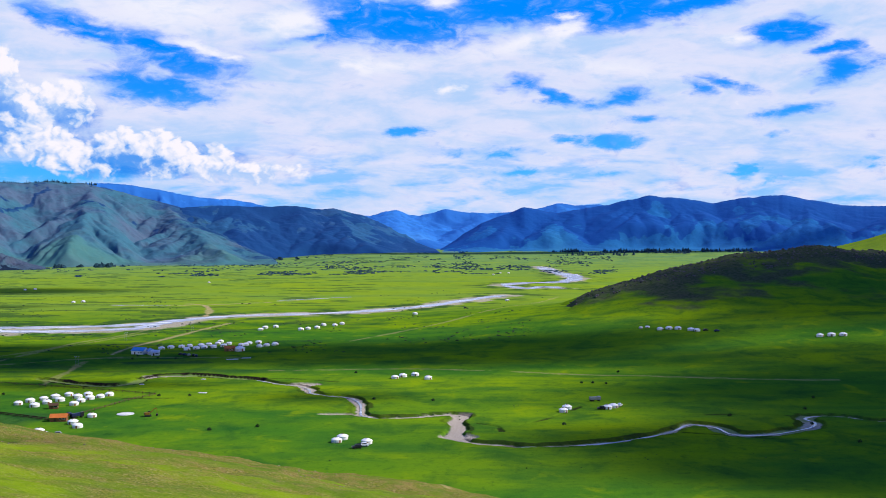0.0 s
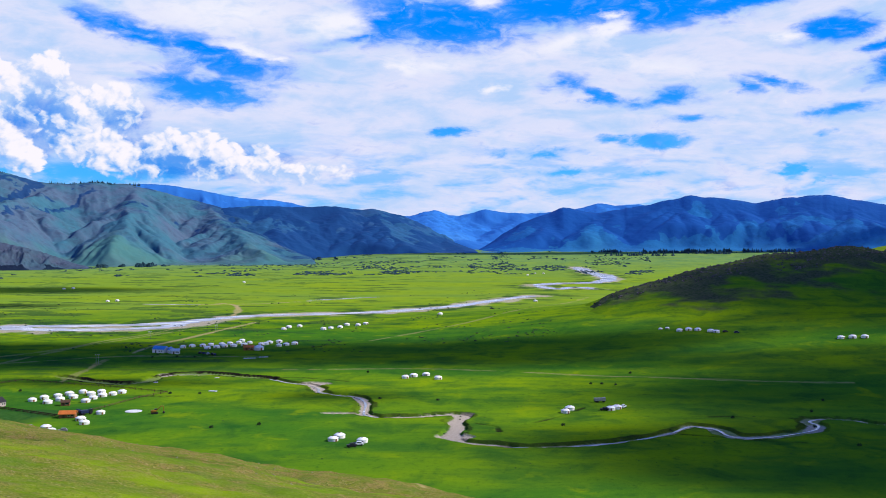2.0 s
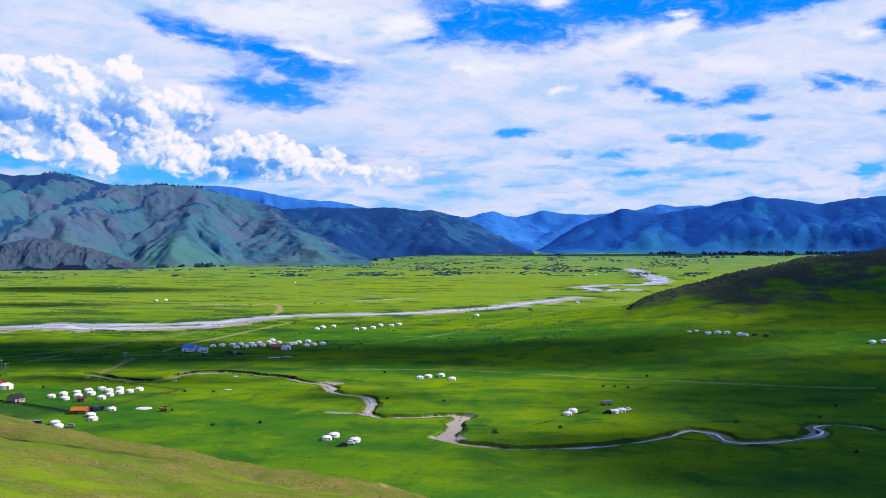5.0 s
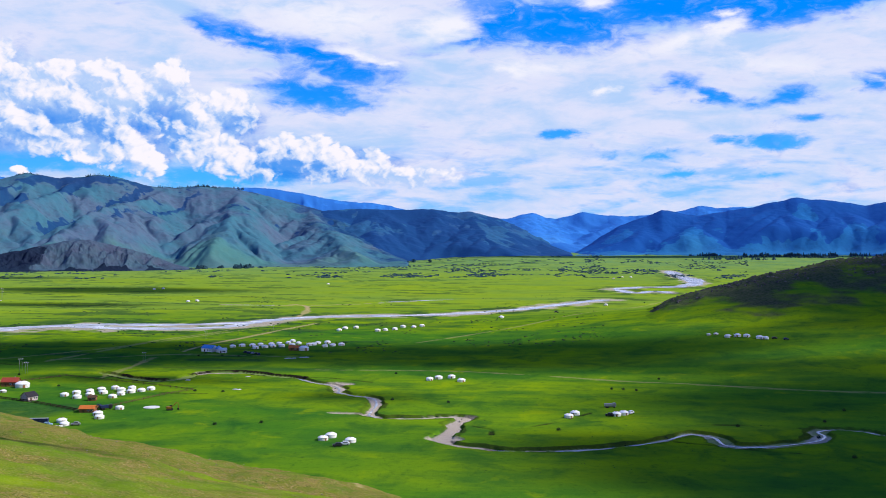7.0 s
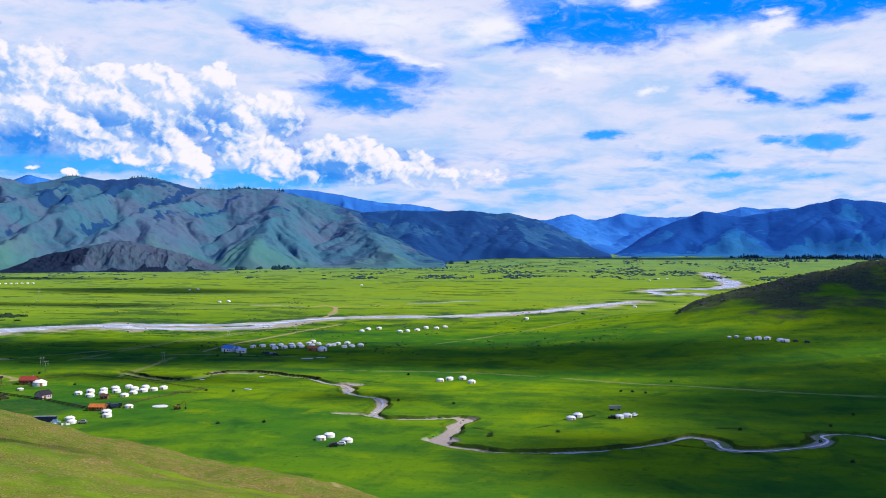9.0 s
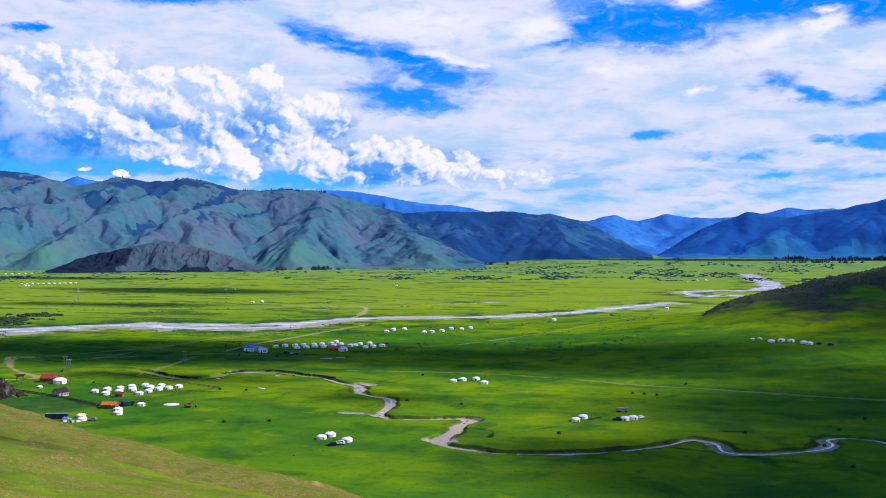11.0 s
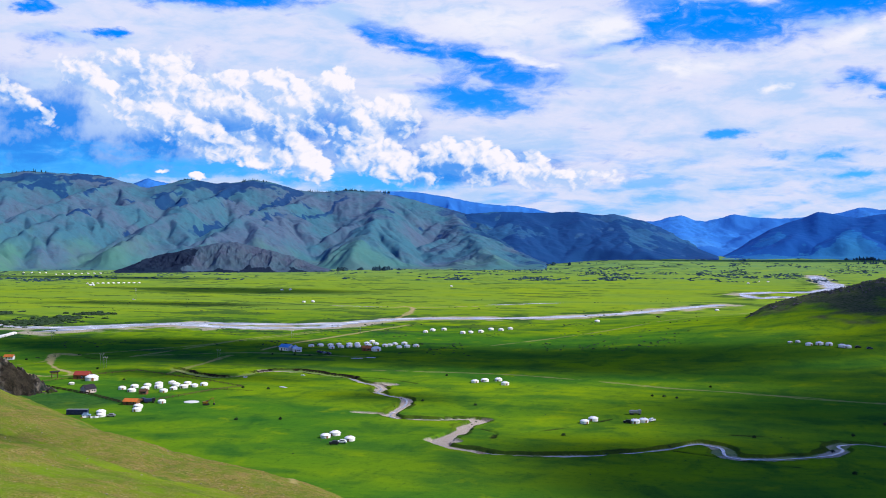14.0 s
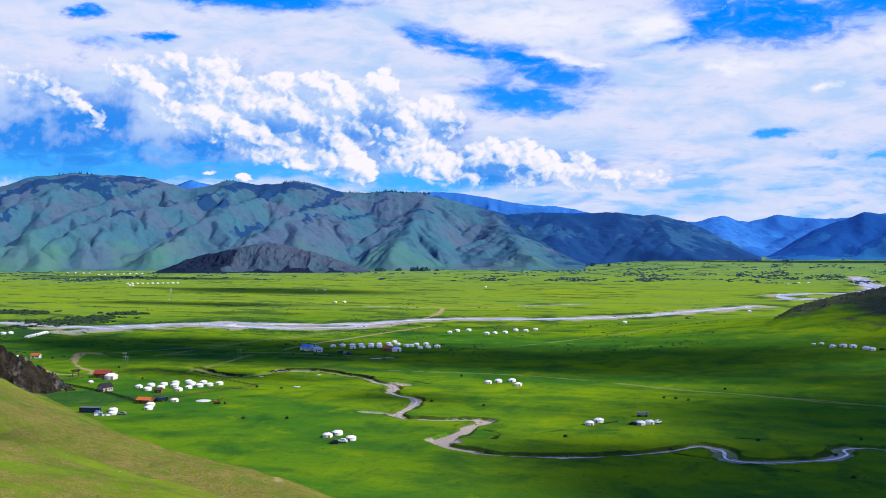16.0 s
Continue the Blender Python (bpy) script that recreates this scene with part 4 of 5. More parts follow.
def box(w, d, h, x=0, y=0, z=0, bevel=0.02, bm=None):
    """A block with its base at z, its middle at x, y."""
    bm = bm or bmesh.new()
    g = bmesh.ops.create_cube(bm, size=1, matrix=Matrix.Translation((x, y, z + h / 2)) @ Matrix.Diagonal((w, d, h, 1)))
    if bevel:
        es = list({e for v in g["verts"] for e in v.link_edges})
        bmesh.ops.bevel(bm, geom=es, offset=bevel, segments=1, affect="EDGES")
    return bm


FELT = plain("white_felt", (0.82, 0.82, 0.84), 0.9, 0.06, 0.6)
ROOF_FELT = plain("white_canvas", (0.88, 0.88, 0.90), 0.85, 0.05, 0.5)
GREY_FELT = plain("grey_felt", (0.42, 0.43, 0.46), 0.9, 0.1, 0.6)
WOOD = plain("dark_wood", (0.10, 0.055, 0.03), 0.8, 0.25, 2.0)
DOOR = plain("orange_door", (0.26, 0.12, 0.05), 0.6, 0.15, 2.0)
ROPE = plain("rope", (0.45, 0.38, 0.28), 0.9, 0.2, 3.0)


def ger(label, group, grey=False):
    """Round felt tent: wall, roof, crown ring, door and girth ropes. Five and a half metres wide."""
    base = tagged(new("ger"), label, "ger", group)
    part("wall", turned([(2.66, -0.15), (2.72, 0.15), (2.74, 1.45), (2.70, 1.55)]), GREY_FELT if grey else FELT, base)
    part("roof", turned([(2.86, 1.40), (2.88, 1.50), (2.60, 1.72), (1.9, 2.12), (1.2, 2.40), (0.62, 2.56), (0.6, 2.58)]), ROOF_FELT, base)
    part("crown", turned([(0.62, 2.52), (0.64, 2.66), (0.40, 2.74), (0.1, 2.76)], 16), WOOD, base, "wooden crown ring")
    part("door", box(0.9, 0.16, 1.42, 0, -2.72, -0.05), DOOR, base, "painted wooden door")
    for z in (0.45, 1.0):
        part("rope", turned([(2.745, z), (2.765, z + 0.02), (2.765, z + 0.06), (2.745, z + 0.08)]), ROPE, base)
    return base


def floor_at(x, y):
    return level(0.0)(x, y)


def put(source, spots, scale=1.0, z=None, seed=1):
    rnd = random.Random(seed)
    for i, (x, y) in enumerate(spots):
        k = scale * rnd.uniform(0.88, 1.0)
        m = pose(x, y, floor_at(x, y) if z is None else z, 0, 0, rnd.uniform(-40, 60))
        if i == 0:
            source.matrix_basis = m
            source.scale = (k, k, k)
        else:
            copy_thing(source, m).scale = (k, k, k)


put(ger("white felt ger in the fenced tourist camp", "gers of the fenced camp"),
    [(-239, 565), (-227, 558), (-236, 574), (-224, 568), (-231, 581), (-220, 577), (-227, 588), (-207, 563), (-222, 596), (-214, 588), (-207, 574), (-205, 583), (-211, 597), (-201, 589), (-198, 596)])
put(ger("large white ger beside a red-roofed house", "large gers"), [(-284, 594)], 1.8)
put(ger("white felt ger outside the camp fence", "gers by the camp fence"), [(-184, 526), (-187, 507), (-181, 497), (-195, 484), (-189, 476)], 0.98)
put(ger("white felt ger in rows at the large camp", "gers of the large camp"),
    [(-235, 839), (-229, 846), (-221, 850), (-212, 832), (-216, 857), (-206, 839), (-207, 860), (-201, 846), (-202, 867), (-194, 849), (-196, 875), (-187, 857), (-197, 891), (-186, 873), (-173, 862), (-170, 866), (-169, 877), (-156, 853), (-162, 883), (-151, 860), (-145, 867)], 1.05)
put(ger("large white ger beside an orange-roofed hall", "large gers"), [(-167, 825)], 1.75)
put(ger("white ger on the meadow towards the river", "gers near the river"),
    [(-182, 1002), (-181, 1023), (-172, 1034), (-142, 1003), (-136, 1012), (-128, 1022), (-125, 1051), (-113, 1048), (-107, 1065)], 1.1)
put(ger("white ger alone with three others on open grass", "four gers on the grass"), [(-32, 664), (-27, 671), (-19, 677), (-10, 660)], 1.0)
put(ger("white ger on bright grass with parked cars", "three gers with cars"), [(-49, 460), (-47, 467), (-35, 457)], 1.0)
put(ger("white ger on grass above the creek", "gers above the creek"), [(64, 537), (67, 546), (89, 546), (93, 550)], 0.98)
put(ger("white ger at the foot of the rocky hill", "gers below the rocky hill"), [(187, 868), (195, 869), (202, 866), (211, 857), (215, 853)], 1.1)
put(ger("white ger in the shade of the rocky hill", "shaded gers"), [(300, 801), (309, 801), (318, 800)], 1.15)
put(ger("white ger on the far river plain", "gers of the far plain"), [(-437, 670), (-607, 831), (-604, 838), (117, 2347), (139, 2448), (159, 2446), (-33, 1186), (91, 1432), (-727, 1752), (-717, 1769), (-523, 1424), (-513, 1435), (-465, 2001)], 1.1)
put(ger("white ger in a long row across the plain", "far row of gers"), [(-1262 + 8.8 * i, 1877 + 6.4 * i) for i in range(11)] + [(-1205, 1812), (-1196, 1810)], 1.15)
put(ger("white ger far off under the mountains", "gers under the mountains"), [(-1904 + 26 * i, 2433 + 3 * (i % 3)) for i in range(4)] + [(-1719 + 9 * i, 2343 + 16 * i) for i in range(8)], 1.2)
put(ger("white tent in a close row by the river", "row of tents by the river"), [(-557 - 2.9 * i, 810 + 7.6 * i) for i in range(7)], 1.0)
put(ger("grey felt ger at the foot of the rocky hill", "grey gers", True), [(173, 881), (179, 882), (-284, 573)], 0.75)

RED = plain("red_roof", (0.33, 0.055, 0.03), 0.6, 0.15, 0.8)
ORANGE = plain("orange_roof", (0.60, 0.17, 0.03), 0.6, 0.12, 0.8)
BLUE = plain("blue_roof", (0.08, 0.32, 0.66), 0.5, 0.12, 0.8)
DARK_ROOF = plain("dark_roof", (0.025, 0.022, 0.028), 0.7, 0.15, 0.8)
PINK_WALL = plain("weathered_plaster", (0.50, 0.40, 0.41), 0.9, 0.12, 0.8)
WHITE_WALL = plain("white_wall", (0.75, 0.75, 0.74), 0.85, 0.08, 0.8)
LOG_WALL = plain("log_wall", (0.24, 0.10, 0.045), 0.8, 0.2, 1.5)
GLASS = plain("dark_pane", (0.03, 0.04, 0.05), 0.1, 0.1, 1.0)
NAVY = plain("navy_steel", (0.018, 0.032, 0.10), 0.5, 0.2, 0.8, 0.2)
STEEL = plain("grey_steel", (0.30, 0.31, 0.33), 0.5, 0.15, 1.0, 0.5)
RUBBER = plain("rubber", (0.02, 0.02, 0.02), 0.9, 0.1, 4.0)
YELLOW = plain("worn_yellow", (0.26, 0.14, 0.012), 0.6, 0.25, 1.0)
BLACKISH = plain("dark_paint", (0.015, 0.017, 0.022), 0.4, 0.1, 1.0)
PALE = plain("white_paint", (0.72, 0.74, 0.77), 0.35, 0.06, 1.0)
SKY_PAINT = plain("light_blue_paint", (0.25, 0.42, 0.62), 0.4, 0.08, 1.0)
CONCRETE = plain("pale_concrete", (0.68, 0.69, 0.70), 0.9, 0.08, 0.7)


def prism(w, d, h, over=0.4, thick=0.18):
    """Gabled roof, its ridge along x, with eaves that stand out."""
    bm = bmesh.new()
    for s in (-1, 1):
        e, r = s * (d / 2 + over), 0.0
        z0 = -h * over / (d / 2)
        lower = [bm.verts.new((sx * (w / 2 + over), yy, zz)) for sx in (-1, 1) for yy, zz in ((e, z0), (r, h))]
        upper = [bm.verts.new((v.co.x, v.co.y, v.co.z + thick)) for v in lower]
        for q in ((0, 1, 3, 2),):
            bm.faces.new([lower[i] for i in q])
            bm.faces.new([upper[i] for i in reversed(q)])
        for i, j in ((0, 1), (1, 3), (3, 2), (2, 0)):
            bm.faces.new((lower[i], upper[i], upper[j], lower[j]))
    bmesh.ops.recalc_face_normals(bm, faces=bm.faces)
    return bm


def gable(w, d, h, rise):
    """House body with pointed end walls."""
    bm = bmesh.new()
    pts = [(-d / 2, -0.3), (d / 2, -0.3), (d / 2, h), (0, h + rise), (-d / 2, h)]
    a = [bm.verts.new((-w / 2, y, z)) for y, z in pts]
    b = [bm.verts.new((w / 2, y, z)) for y, z in pts]
    bm.faces.new(a)
    bm.faces.new(b[::-1])
    for i in range(5):
        bm.faces.new((a[i], b[i], b[(i + 1) % 5], a[(i + 1) % 5]))
    bmesh.ops.recalc_face_normals(bm, faces=bm.faces)
    return bm


def house(name, label, category, w, d, h, rise, wall_mat, roof_mat, spot, turn, chimney=False, group=""):
    base = tagged(new(name), label, category, group)
    part("wall", gable(w, d, h, rise), wall_mat, base)
    roof = prism(w, d, rise)
    for v in roof.verts:
        v.co.z += h + 0.02
    roof_ob = part("roof", roof, roof_mat, base)
    if chimney:
        part("chimney", box(0.6, 0.6, 1.6, w * 0.25, 0.5, h + rise * 0.6), STEEL, roof_ob)
    part("door", box(1.1, 0.12, 2.0, -w * 0.2, -d / 2 - 0.02, 0), WOOD, base)
    for x in (w * 0.12, w * 0.34):
        win = part("window", box(1.2, 0.1, 1.1, x, -d / 2 - 0.02, 0.9), WHITE_WALL, base)
        part("pane", box(1.0, 0.06, 0.9, x, -d / 2 - 0.07, 1.0, 0), GLASS, win)
    base.matrix_basis = pose(spot[0], spot[1], floor_at(*spot), 0, 0, turn)
    return base


house("house", "log house with a faded red roof beside a large ger", "house", 10, 7.5, 3.0, 2.2, LOG_WALL, RED, (-295, 599), 12, True)
house("shed", "weathered pinkish shed with a dark gabled roof", "shed", 7.0, 6.5, 2.7, 2.2, PINK_WALL, DARK_ROOF, (-251, 547), 70)
house("hut", "orange-roofed hut beside two gers", "hut", 8, 5, 2.2, 1.4, LOG_WALL, ORANGE, (-197, 515), 8)
house("hut", "small brown log hut among the gers", "hut", 4.5, 3.6, 2.0, 1.0, LOG_WALL, WOOD, (-214, 552), 15)
house("lodge", "blue-roofed white lodge beside the track", "lodge", 11, 8, 3.0, 2.2, WHITE_WALL, BLUE, (-243, 806), -18, group="blue-roofed lodges")
house("lodge", "blue-roofed white lodge with a shining roof", "lodge", 8, 6, 2.8, 1.8, WHITE_WALL, BLUE, (-233, 803), -60, group="blue-roofed lodges")
house("lodge", "small lodge with white walls beside parked vehicles", "lodge", 6, 5, 2.6, 1.4, WHITE_WALL, PALE, (-228, 797), 10)
house("hall", "orange-roofed timber hall beside a large ger", "hall", 8, 6, 2.6, 1.6, LOG_WALL, ORANGE, (-175, 824), 5)
house("hut", "small orange-roofed hut beside a far ger", "hut", 7, 5, 2.4, 1.5, WHITE_WALL, ORANGE, (-423, 675), 20)


def container(spot, turn):
    base = tagged(new("container"), "long dark blue steel container on the grass", "container")
    body = box(11.5, 2.6, 2.7, 0, 0, 0.25, 0.04)
    part("body", body, NAVY, base)
    for i in range(28):
        part("rib", box(0.12, 0.06, 2.3, -5.4 + i * 0.4, -1.33, 0.45, 0), NAVY, base)
    part("roof", box(11.6, 2.7, 0.12, 0, 0, 2.96), STEEL, base, "grey roof sheet")
    for x in (-5.2, 5.2):
        part("skid", box(0.4, 2.5, 0.35, x, 0, -0.1), STEEL, base)
    part("door", box(0.08, 2.3, 2.4, 5.78, 0, 0.4), NAVY, base)
    base.matrix_basis = pose(spot[0], spot[1], floor_at(*spot), 0, 0, turn)


container((-205, 477), 17)


def wheel(r, w, x, y, parent, name="wheel"):
    bm = turned([(r * 0.5, -w / 2), (r * 0.94, -w / 2), (r, -w * 0.35), (r, w * 0.35), (r * 0.94, w / 2), (r * 0.5, w / 2)], 16)
    bmesh.ops.transform(bm, matrix=Matrix.Translation((x, y, r)) @ Matrix.Rotation(radians(90), 4, "X"), verts=bm.verts)
    ob = part(name, bm, RUBBER, parent)
    hub = turned([(r * 0.5, -w * 0.42), (r * 0.5, w * 0.42)], 12)
    bmesh.ops.transform(hub, matrix=Matrix.Translation((x, y, r)) @ Matrix.Rotation(radians(90), 4, "X"), verts=hub.verts)
    part("rim", hub, STEEL, ob)


def car(label, mat, spot, turn, long=4.6, tall=1.75, group=""):
    """Off-road car: lower body, cabin with panes, wheels, lamps."""
    base = tagged(new("car"), label, "car", group)
    bm = box(long, 1.8, tall * 0.46, 0, 0, 0.42, 0.12)
    part("body", bm, mat, base)
    cab = box(long * 0.62, 1.62, tall * 0.42, -long * 0.08, 0, 0.42 + tall * 0.44, 0.14)
    for v in cab.verts:
        if v.co.z > 0.42 + tall * 0.7:
            v.co.x = -long * 0.08 + (v.co.x + long * 0.08) * 0.84
            v.co.y *= 0.88
    part("cabin", cab, mat, base)
    for s in (-1, 1):
        part("window", box(long * 0.46, 0.03, tall * 0.22, -long * 0.08, s * 0.80, 0.42 + tall * 0.52, 0), GLASS, base)
        for x in (-long * 0.31, long * 0.31):
            wheel(0.36, 0.24, x, s * 0.8, base)
    part("windscreen", box(0.04, 1.36, tall * 0.26, long * 0.20, 0, 0.42 + tall * 0.50, 0), GLASS, base)
    for s in (-1, 1):
        part("headlight", box(0.06, 0.3, 0.16, long / 2, s * 0.62, 0.85, 0), PALE, base)
    base.matrix_basis = pose(spot[0], spot[1], floor_at(*spot), 0, 0, turn)


car("dark car parked in front of gers", BLACKISH, (-38.5, 446.5), 200, group="cars by the three gers")
car("silver car parked in front of gers", PALE, (-36, 450), 190, group="cars by the three gers")
car("light blue car beside a dark container", SKY_PAINT, (-197, 474), 20)
car("pale grey car beside gers and stacked goods", STEEL, (-183.5, 477), 200)
car("dark car beside a white ger", BLACKISH, (85.5, 544), 170, group="cars above the creek")
car("white car beside a white ger", PALE, (97, 553), 60, group="cars above the creek")
car("dark car below the rocky hill", BLACKISH, (222, 852), 20, group="cars below the rocky hill")
car("dark green car below the rocky hill", NAVY, (230, 846), 10, group="cars below the rocky hill")
for i, (x, y) in enumerate([(-208, 797), (-204, 794), (-200, 791), (-196, 789), (-193, 786)]):
    car("dark car in a row before the large camp", (BLACKISH, NAVY, STEEL)[i % 3], (x, y), 70 + 9 * i, group="parked cars of the large camp")
car("dark car on the meadow near far gers", BLACKISH, (28, 1270), 10)
car("white car on the far meadow", PALE, (-809, 1396), 10)


def truck(label, mat, load, spot, turn):
    base = tagged(new("truck"), label, "truck", "lorries at the camp fence")
    part("chassis", box(6.6, 0.9, 0.3, 0, 0, 0.7), BLACKISH, base)
    cab = part("cab", box(1.7, 2.2, 2.0, 2.4, 0, 0.8, 0.12), mat, base)
    part("windscreen", box(0.05, 1.8, 0.7, 3.27, 0, 1.8, 0), GLASS, cab)
    part("bed", box(4.5, 2.3, 1.5, -0.9, 0, 1.0, 0.05), load, base)
    for x in (-2.2, -1.2, 2.2):
        for s in (-1, 1):
            wheel(0.5, 0.35, x, s * 0.95, base)
    base.matrix_basis = pose(spot[0], spot[1], floor_at(*spot), 0, 0, turn)


truck("dark lorry parked at the camp fence", BLACKISH, NAVY, (-191, 524), 40)
truck("dark lorry with a loaded bed at the fence", NAVY, WOOD, (-196, 522), 75)
truck("grey lorry alone on grass above the creek", STEEL, STEEL, (86, 571), 10)


def excavator(spot, turn):
    base = tagged(new("excavator"), "dark yellow excavator with its boom raised on grass", "excavator")
    for s in (-1, 1):
        tr = part("track", box(3.6, 0.55, 0.85, 0, s * 1.15, 0, 0.25), RUBBER, base)
        part("track_frame", box(2.6, 0.6, 0.3, 0, s * 1.15, 0.3, 0), BLACKISH, tr)
    body = part("body", box(2.7, 2.3, 1.1, -0.5, 0, 1.0, 0.15), YELLOW, base)
    part("counterweight", box(0.7, 2.3, 0.9, -1.75, 0, 1.1, 0.2), BLACKISH, body)
    cab = part("cab", box(1.3, 1.0, 1.6, 0.5, 0.6, 1.15, 0.08), BLACKISH, base)
    part("pane", box(1.0, 0.04, 0.8, 0.5, 1.1, 1.75, 0), GLASS, cab)
    for name, p, q, w in (("boom", (0.9, -0.2, 1.7), (3.5, -0.2, 4.2), 0.45), ("boom_arm", (3.3, -0.2, 4.2), (4.6, -0.2, 3.9), 0.36), ("stick", (4.5, -0.2, 4.0), (4.7, -0.2, 1.2), 0.30)):
        a, b = Vector(p), Vector(q)
        bm = box((b - a).length, w, w, 0, 0, -w / 2, 0.04)
        m = Matrix.Translation((a + b) / 2) @ (b - a).to_track_quat("X", "Z").to_matrix().to_4x4()
        bmesh.ops.transform(bm, matrix=m, verts=bm.verts)
        part(name, bm, YELLOW, base)
    bucket = turned([(0.2, -0.5), (0.62, -0.5), (0.62, 0.5), (0.2, 0.5)], 10)
    bmesh.ops.transform(bucket, matrix=Matrix.Translation((4.6, -0.2, 0.75)) @ Matrix.Rotation(radians(90), 4, "X"), verts=bucket.verts)
    part("bucket", bucket, BLACKISH, base, "dark steel bucket")
    base.matrix_basis = pose(spot[0], spot[1], floor_at(*spot), 0, 0, turn)


excavator((-155, 527), 18)


def gateway(spot, turn):
    base = tagged(new("gateway"), "dark timber gateway at the camp entrance", "gate")
    for x in (-2.0, 2.0):
        part("post", box(0.5, 0.5, 4.2, x, 0, -0.2, 0.05), WOOD, base)
    part("beam", box(5.8, 0.6, 0.5, 0, 0, 3.9, 0.05), WOOD, base)
    part("board", box(4.0, 0.2, 0.7, 0, 0, 3.1, 0.02), LOG_WALL, base)
    top = prism(6.2, 1.4, 0.6, 0.2)
    for v in top.verts:
        v.co.z += 4.4
    part("roof", top, DARK_ROOF, base)
    base.matrix_basis = pose(spot[0], spot[1], floor_at(*spot), 0, 0, turn)


gateway((-315, 595), 55)

pad = tagged(new("ger_platform"), "round white concrete ger platform without its ger", "platform")
part("slab", turned([(4.4, -0.1), (4.5, 0.05), (4.5, 0.22), (4.35, 0.28)], 40), CONCRETE, pad)
part("rim", turned([(3.0, 0.27), (3.1, 0.34), (2.9, 0.36)], 32), WHITE_WALL, pad)
pad.matrix_basis = pose(-169, 534, 0)
for i, (x, y, w) in enumerate([(-145, 605, 5), (-158, 662, 2.5), (-192, 640, 2.5), (-152, 776, 7), (-161, 768, 9)]):
    slab = tagged(new("slab"), "pale concrete slab lying in the grass", "slab", "pale slabs")
    part("top", box(w, 2.2, 0.35, 0, 0, -0.05, 0.06), CONCRETE, slab)
    part("edge", box(w + 0.5, 2.7, 0.18, 0, 0, -0.08, 0.04), STEEL, slab)
    slab.matrix_basis = pose(x, y, floor_at(x, y), 0, 0, 8 * i - 15)


def goods(spot):
    rnd = random.Random(4)
    base = tagged(new("stacked_goods"), "heap of crates and sheets beside gers", "crates")
    for i in range(14):
        w, d, h = rnd.uniform(0.8, 2.2), rnd.uniform(0.6, 1.5), rnd.uniform(0.5, 1.2)
        bm = box(w, d, h, 0, 0, 0, 0.04)
        bmesh.ops.transform(bm, matrix=pose(rnd.uniform(-6, 5), rnd.uniform(-2.0, 2.0), -0.05, 0, 0, rnd.uniform(0, 90)), verts=bm.verts)
        part("crate", bm, (YELLOW, PALE, STEEL, WOOD, GREY_FELT)[i % 5], base)
    base.matrix_basis = pose(spot[0], spot[1], 0, 0, 0, 15)


goods((-192, 471))


def fence(label, line, gap_m, tall, rails):
    """Timber fence: posts with rails between them, following the line."""
    base = tagged(new("fence"), label, "fence", "camp fences")
    post = bmesh.new()
    box(0.22, 0.22, tall + 0.3, 0, 0, -0.3, 0.02, post)
    post_me = bpy.data.meshes.new("post")
    post.to_mesh(post_me)
    post.free()
    post_me.materials.append(WOOD)
    spots = []
    for a, b in zip(line, line[1:]):
        a, b = Vector(a), Vector(b)
        n = max(1, round((b - a).length / gap_m))
        spots += [a.lerp(b, i / n) for i in range(n)]
    spots.append(Vector(line[-1]))
    for p in spots:
        ob = new("post", post_me)
        ob.parent, ob.location = base, (p.x, p.y, 0)
    for a, b in zip(spots, spots[1:]):
        d = b - a
        for z, h in rails:
            bm = box(d.length, 0.08, h, 0, 0, 0, 0)
            bmesh.ops.transform(bm, matrix=pose((a.x + b.x) / 2, (a.y + b.y) / 2, z, 0, 0, math.degrees(math.atan2(d.y, d.x))), verts=bm.verts)
            part("rail", bm, WOOD, base)


fence("dark board fence along the camp", [(-312, 566), (-282, 554), (-242, 538), (-199, 514)], 3.2, 1.7, ((0.25, 0.45), (0.95, 0.5)))
fence("weathered rail fence behind the camp", [(-312, 566), (-300, 616), (-283, 646), (-204, 614), (-171, 598)], 5.0, 1.4, ((0.5, 0.2), (1.0, 0.2)))
fence("low rail fence beside the camp", [(-199, 514), (-188, 550), (-181, 578), (-171, 598)], 5.0, 1.3, ((0.5, 0.2), (1.0, 0.2)))


def pylon(label, spot, tall, turn):
    base = tagged(new("power_pole"), label, "power pole", "power line poles")
    for s in (-1, 1):
        part("leg", turned([(0.12, -0.3), (0.07, tall)], 8), STEEL, base).location = (s * 0.8, 0, 0)
    for z in ((tall * 0.93,) if tall < 12 else (tall * 0.7, tall * 0.82, tall * 0.93)):
        arm = part("crossarm", box(3.2, 0.12, 0.14, 0, 0, z, 0.02), STEEL, base)
        for x in (-1.4, 0.0, 1.4):
            ins = turned([(0.16, 0), (0.22, 0.15), (0.12, 0.4)], 8)
            bmesh.ops.transform(ins, matrix=Matrix.Translation((x, 0, z + 0.24)), verts=ins.verts)
            part("insulator", ins, PALE, arm)
    base.matrix_basis = pose(spot[0], spot[1], floor_at(*spot), 0, 0, turn)


for x, y, tall in ((-329, 666, 9), (-318, 655, 8), (-499, 820, 10), (-809, 1402, 20), (-267, 733, 7), (-284, 900, 8), (-241, 967, 8)):
    pylon("grey power pole standing on the steppe", (x, y), tall, 35)


# ---------- plants ----------
LEAF = plain("dark_leaf", (0.022, 0.055, 0.016), 0.9, 0.3, 0.8)
# leaf for far growth, with the blue of distance haze in its colour
FAR_LEAF = plain("hazed_leaf", (0.016, 0.058, 0.086), 0.95, 0.3, 0.05)
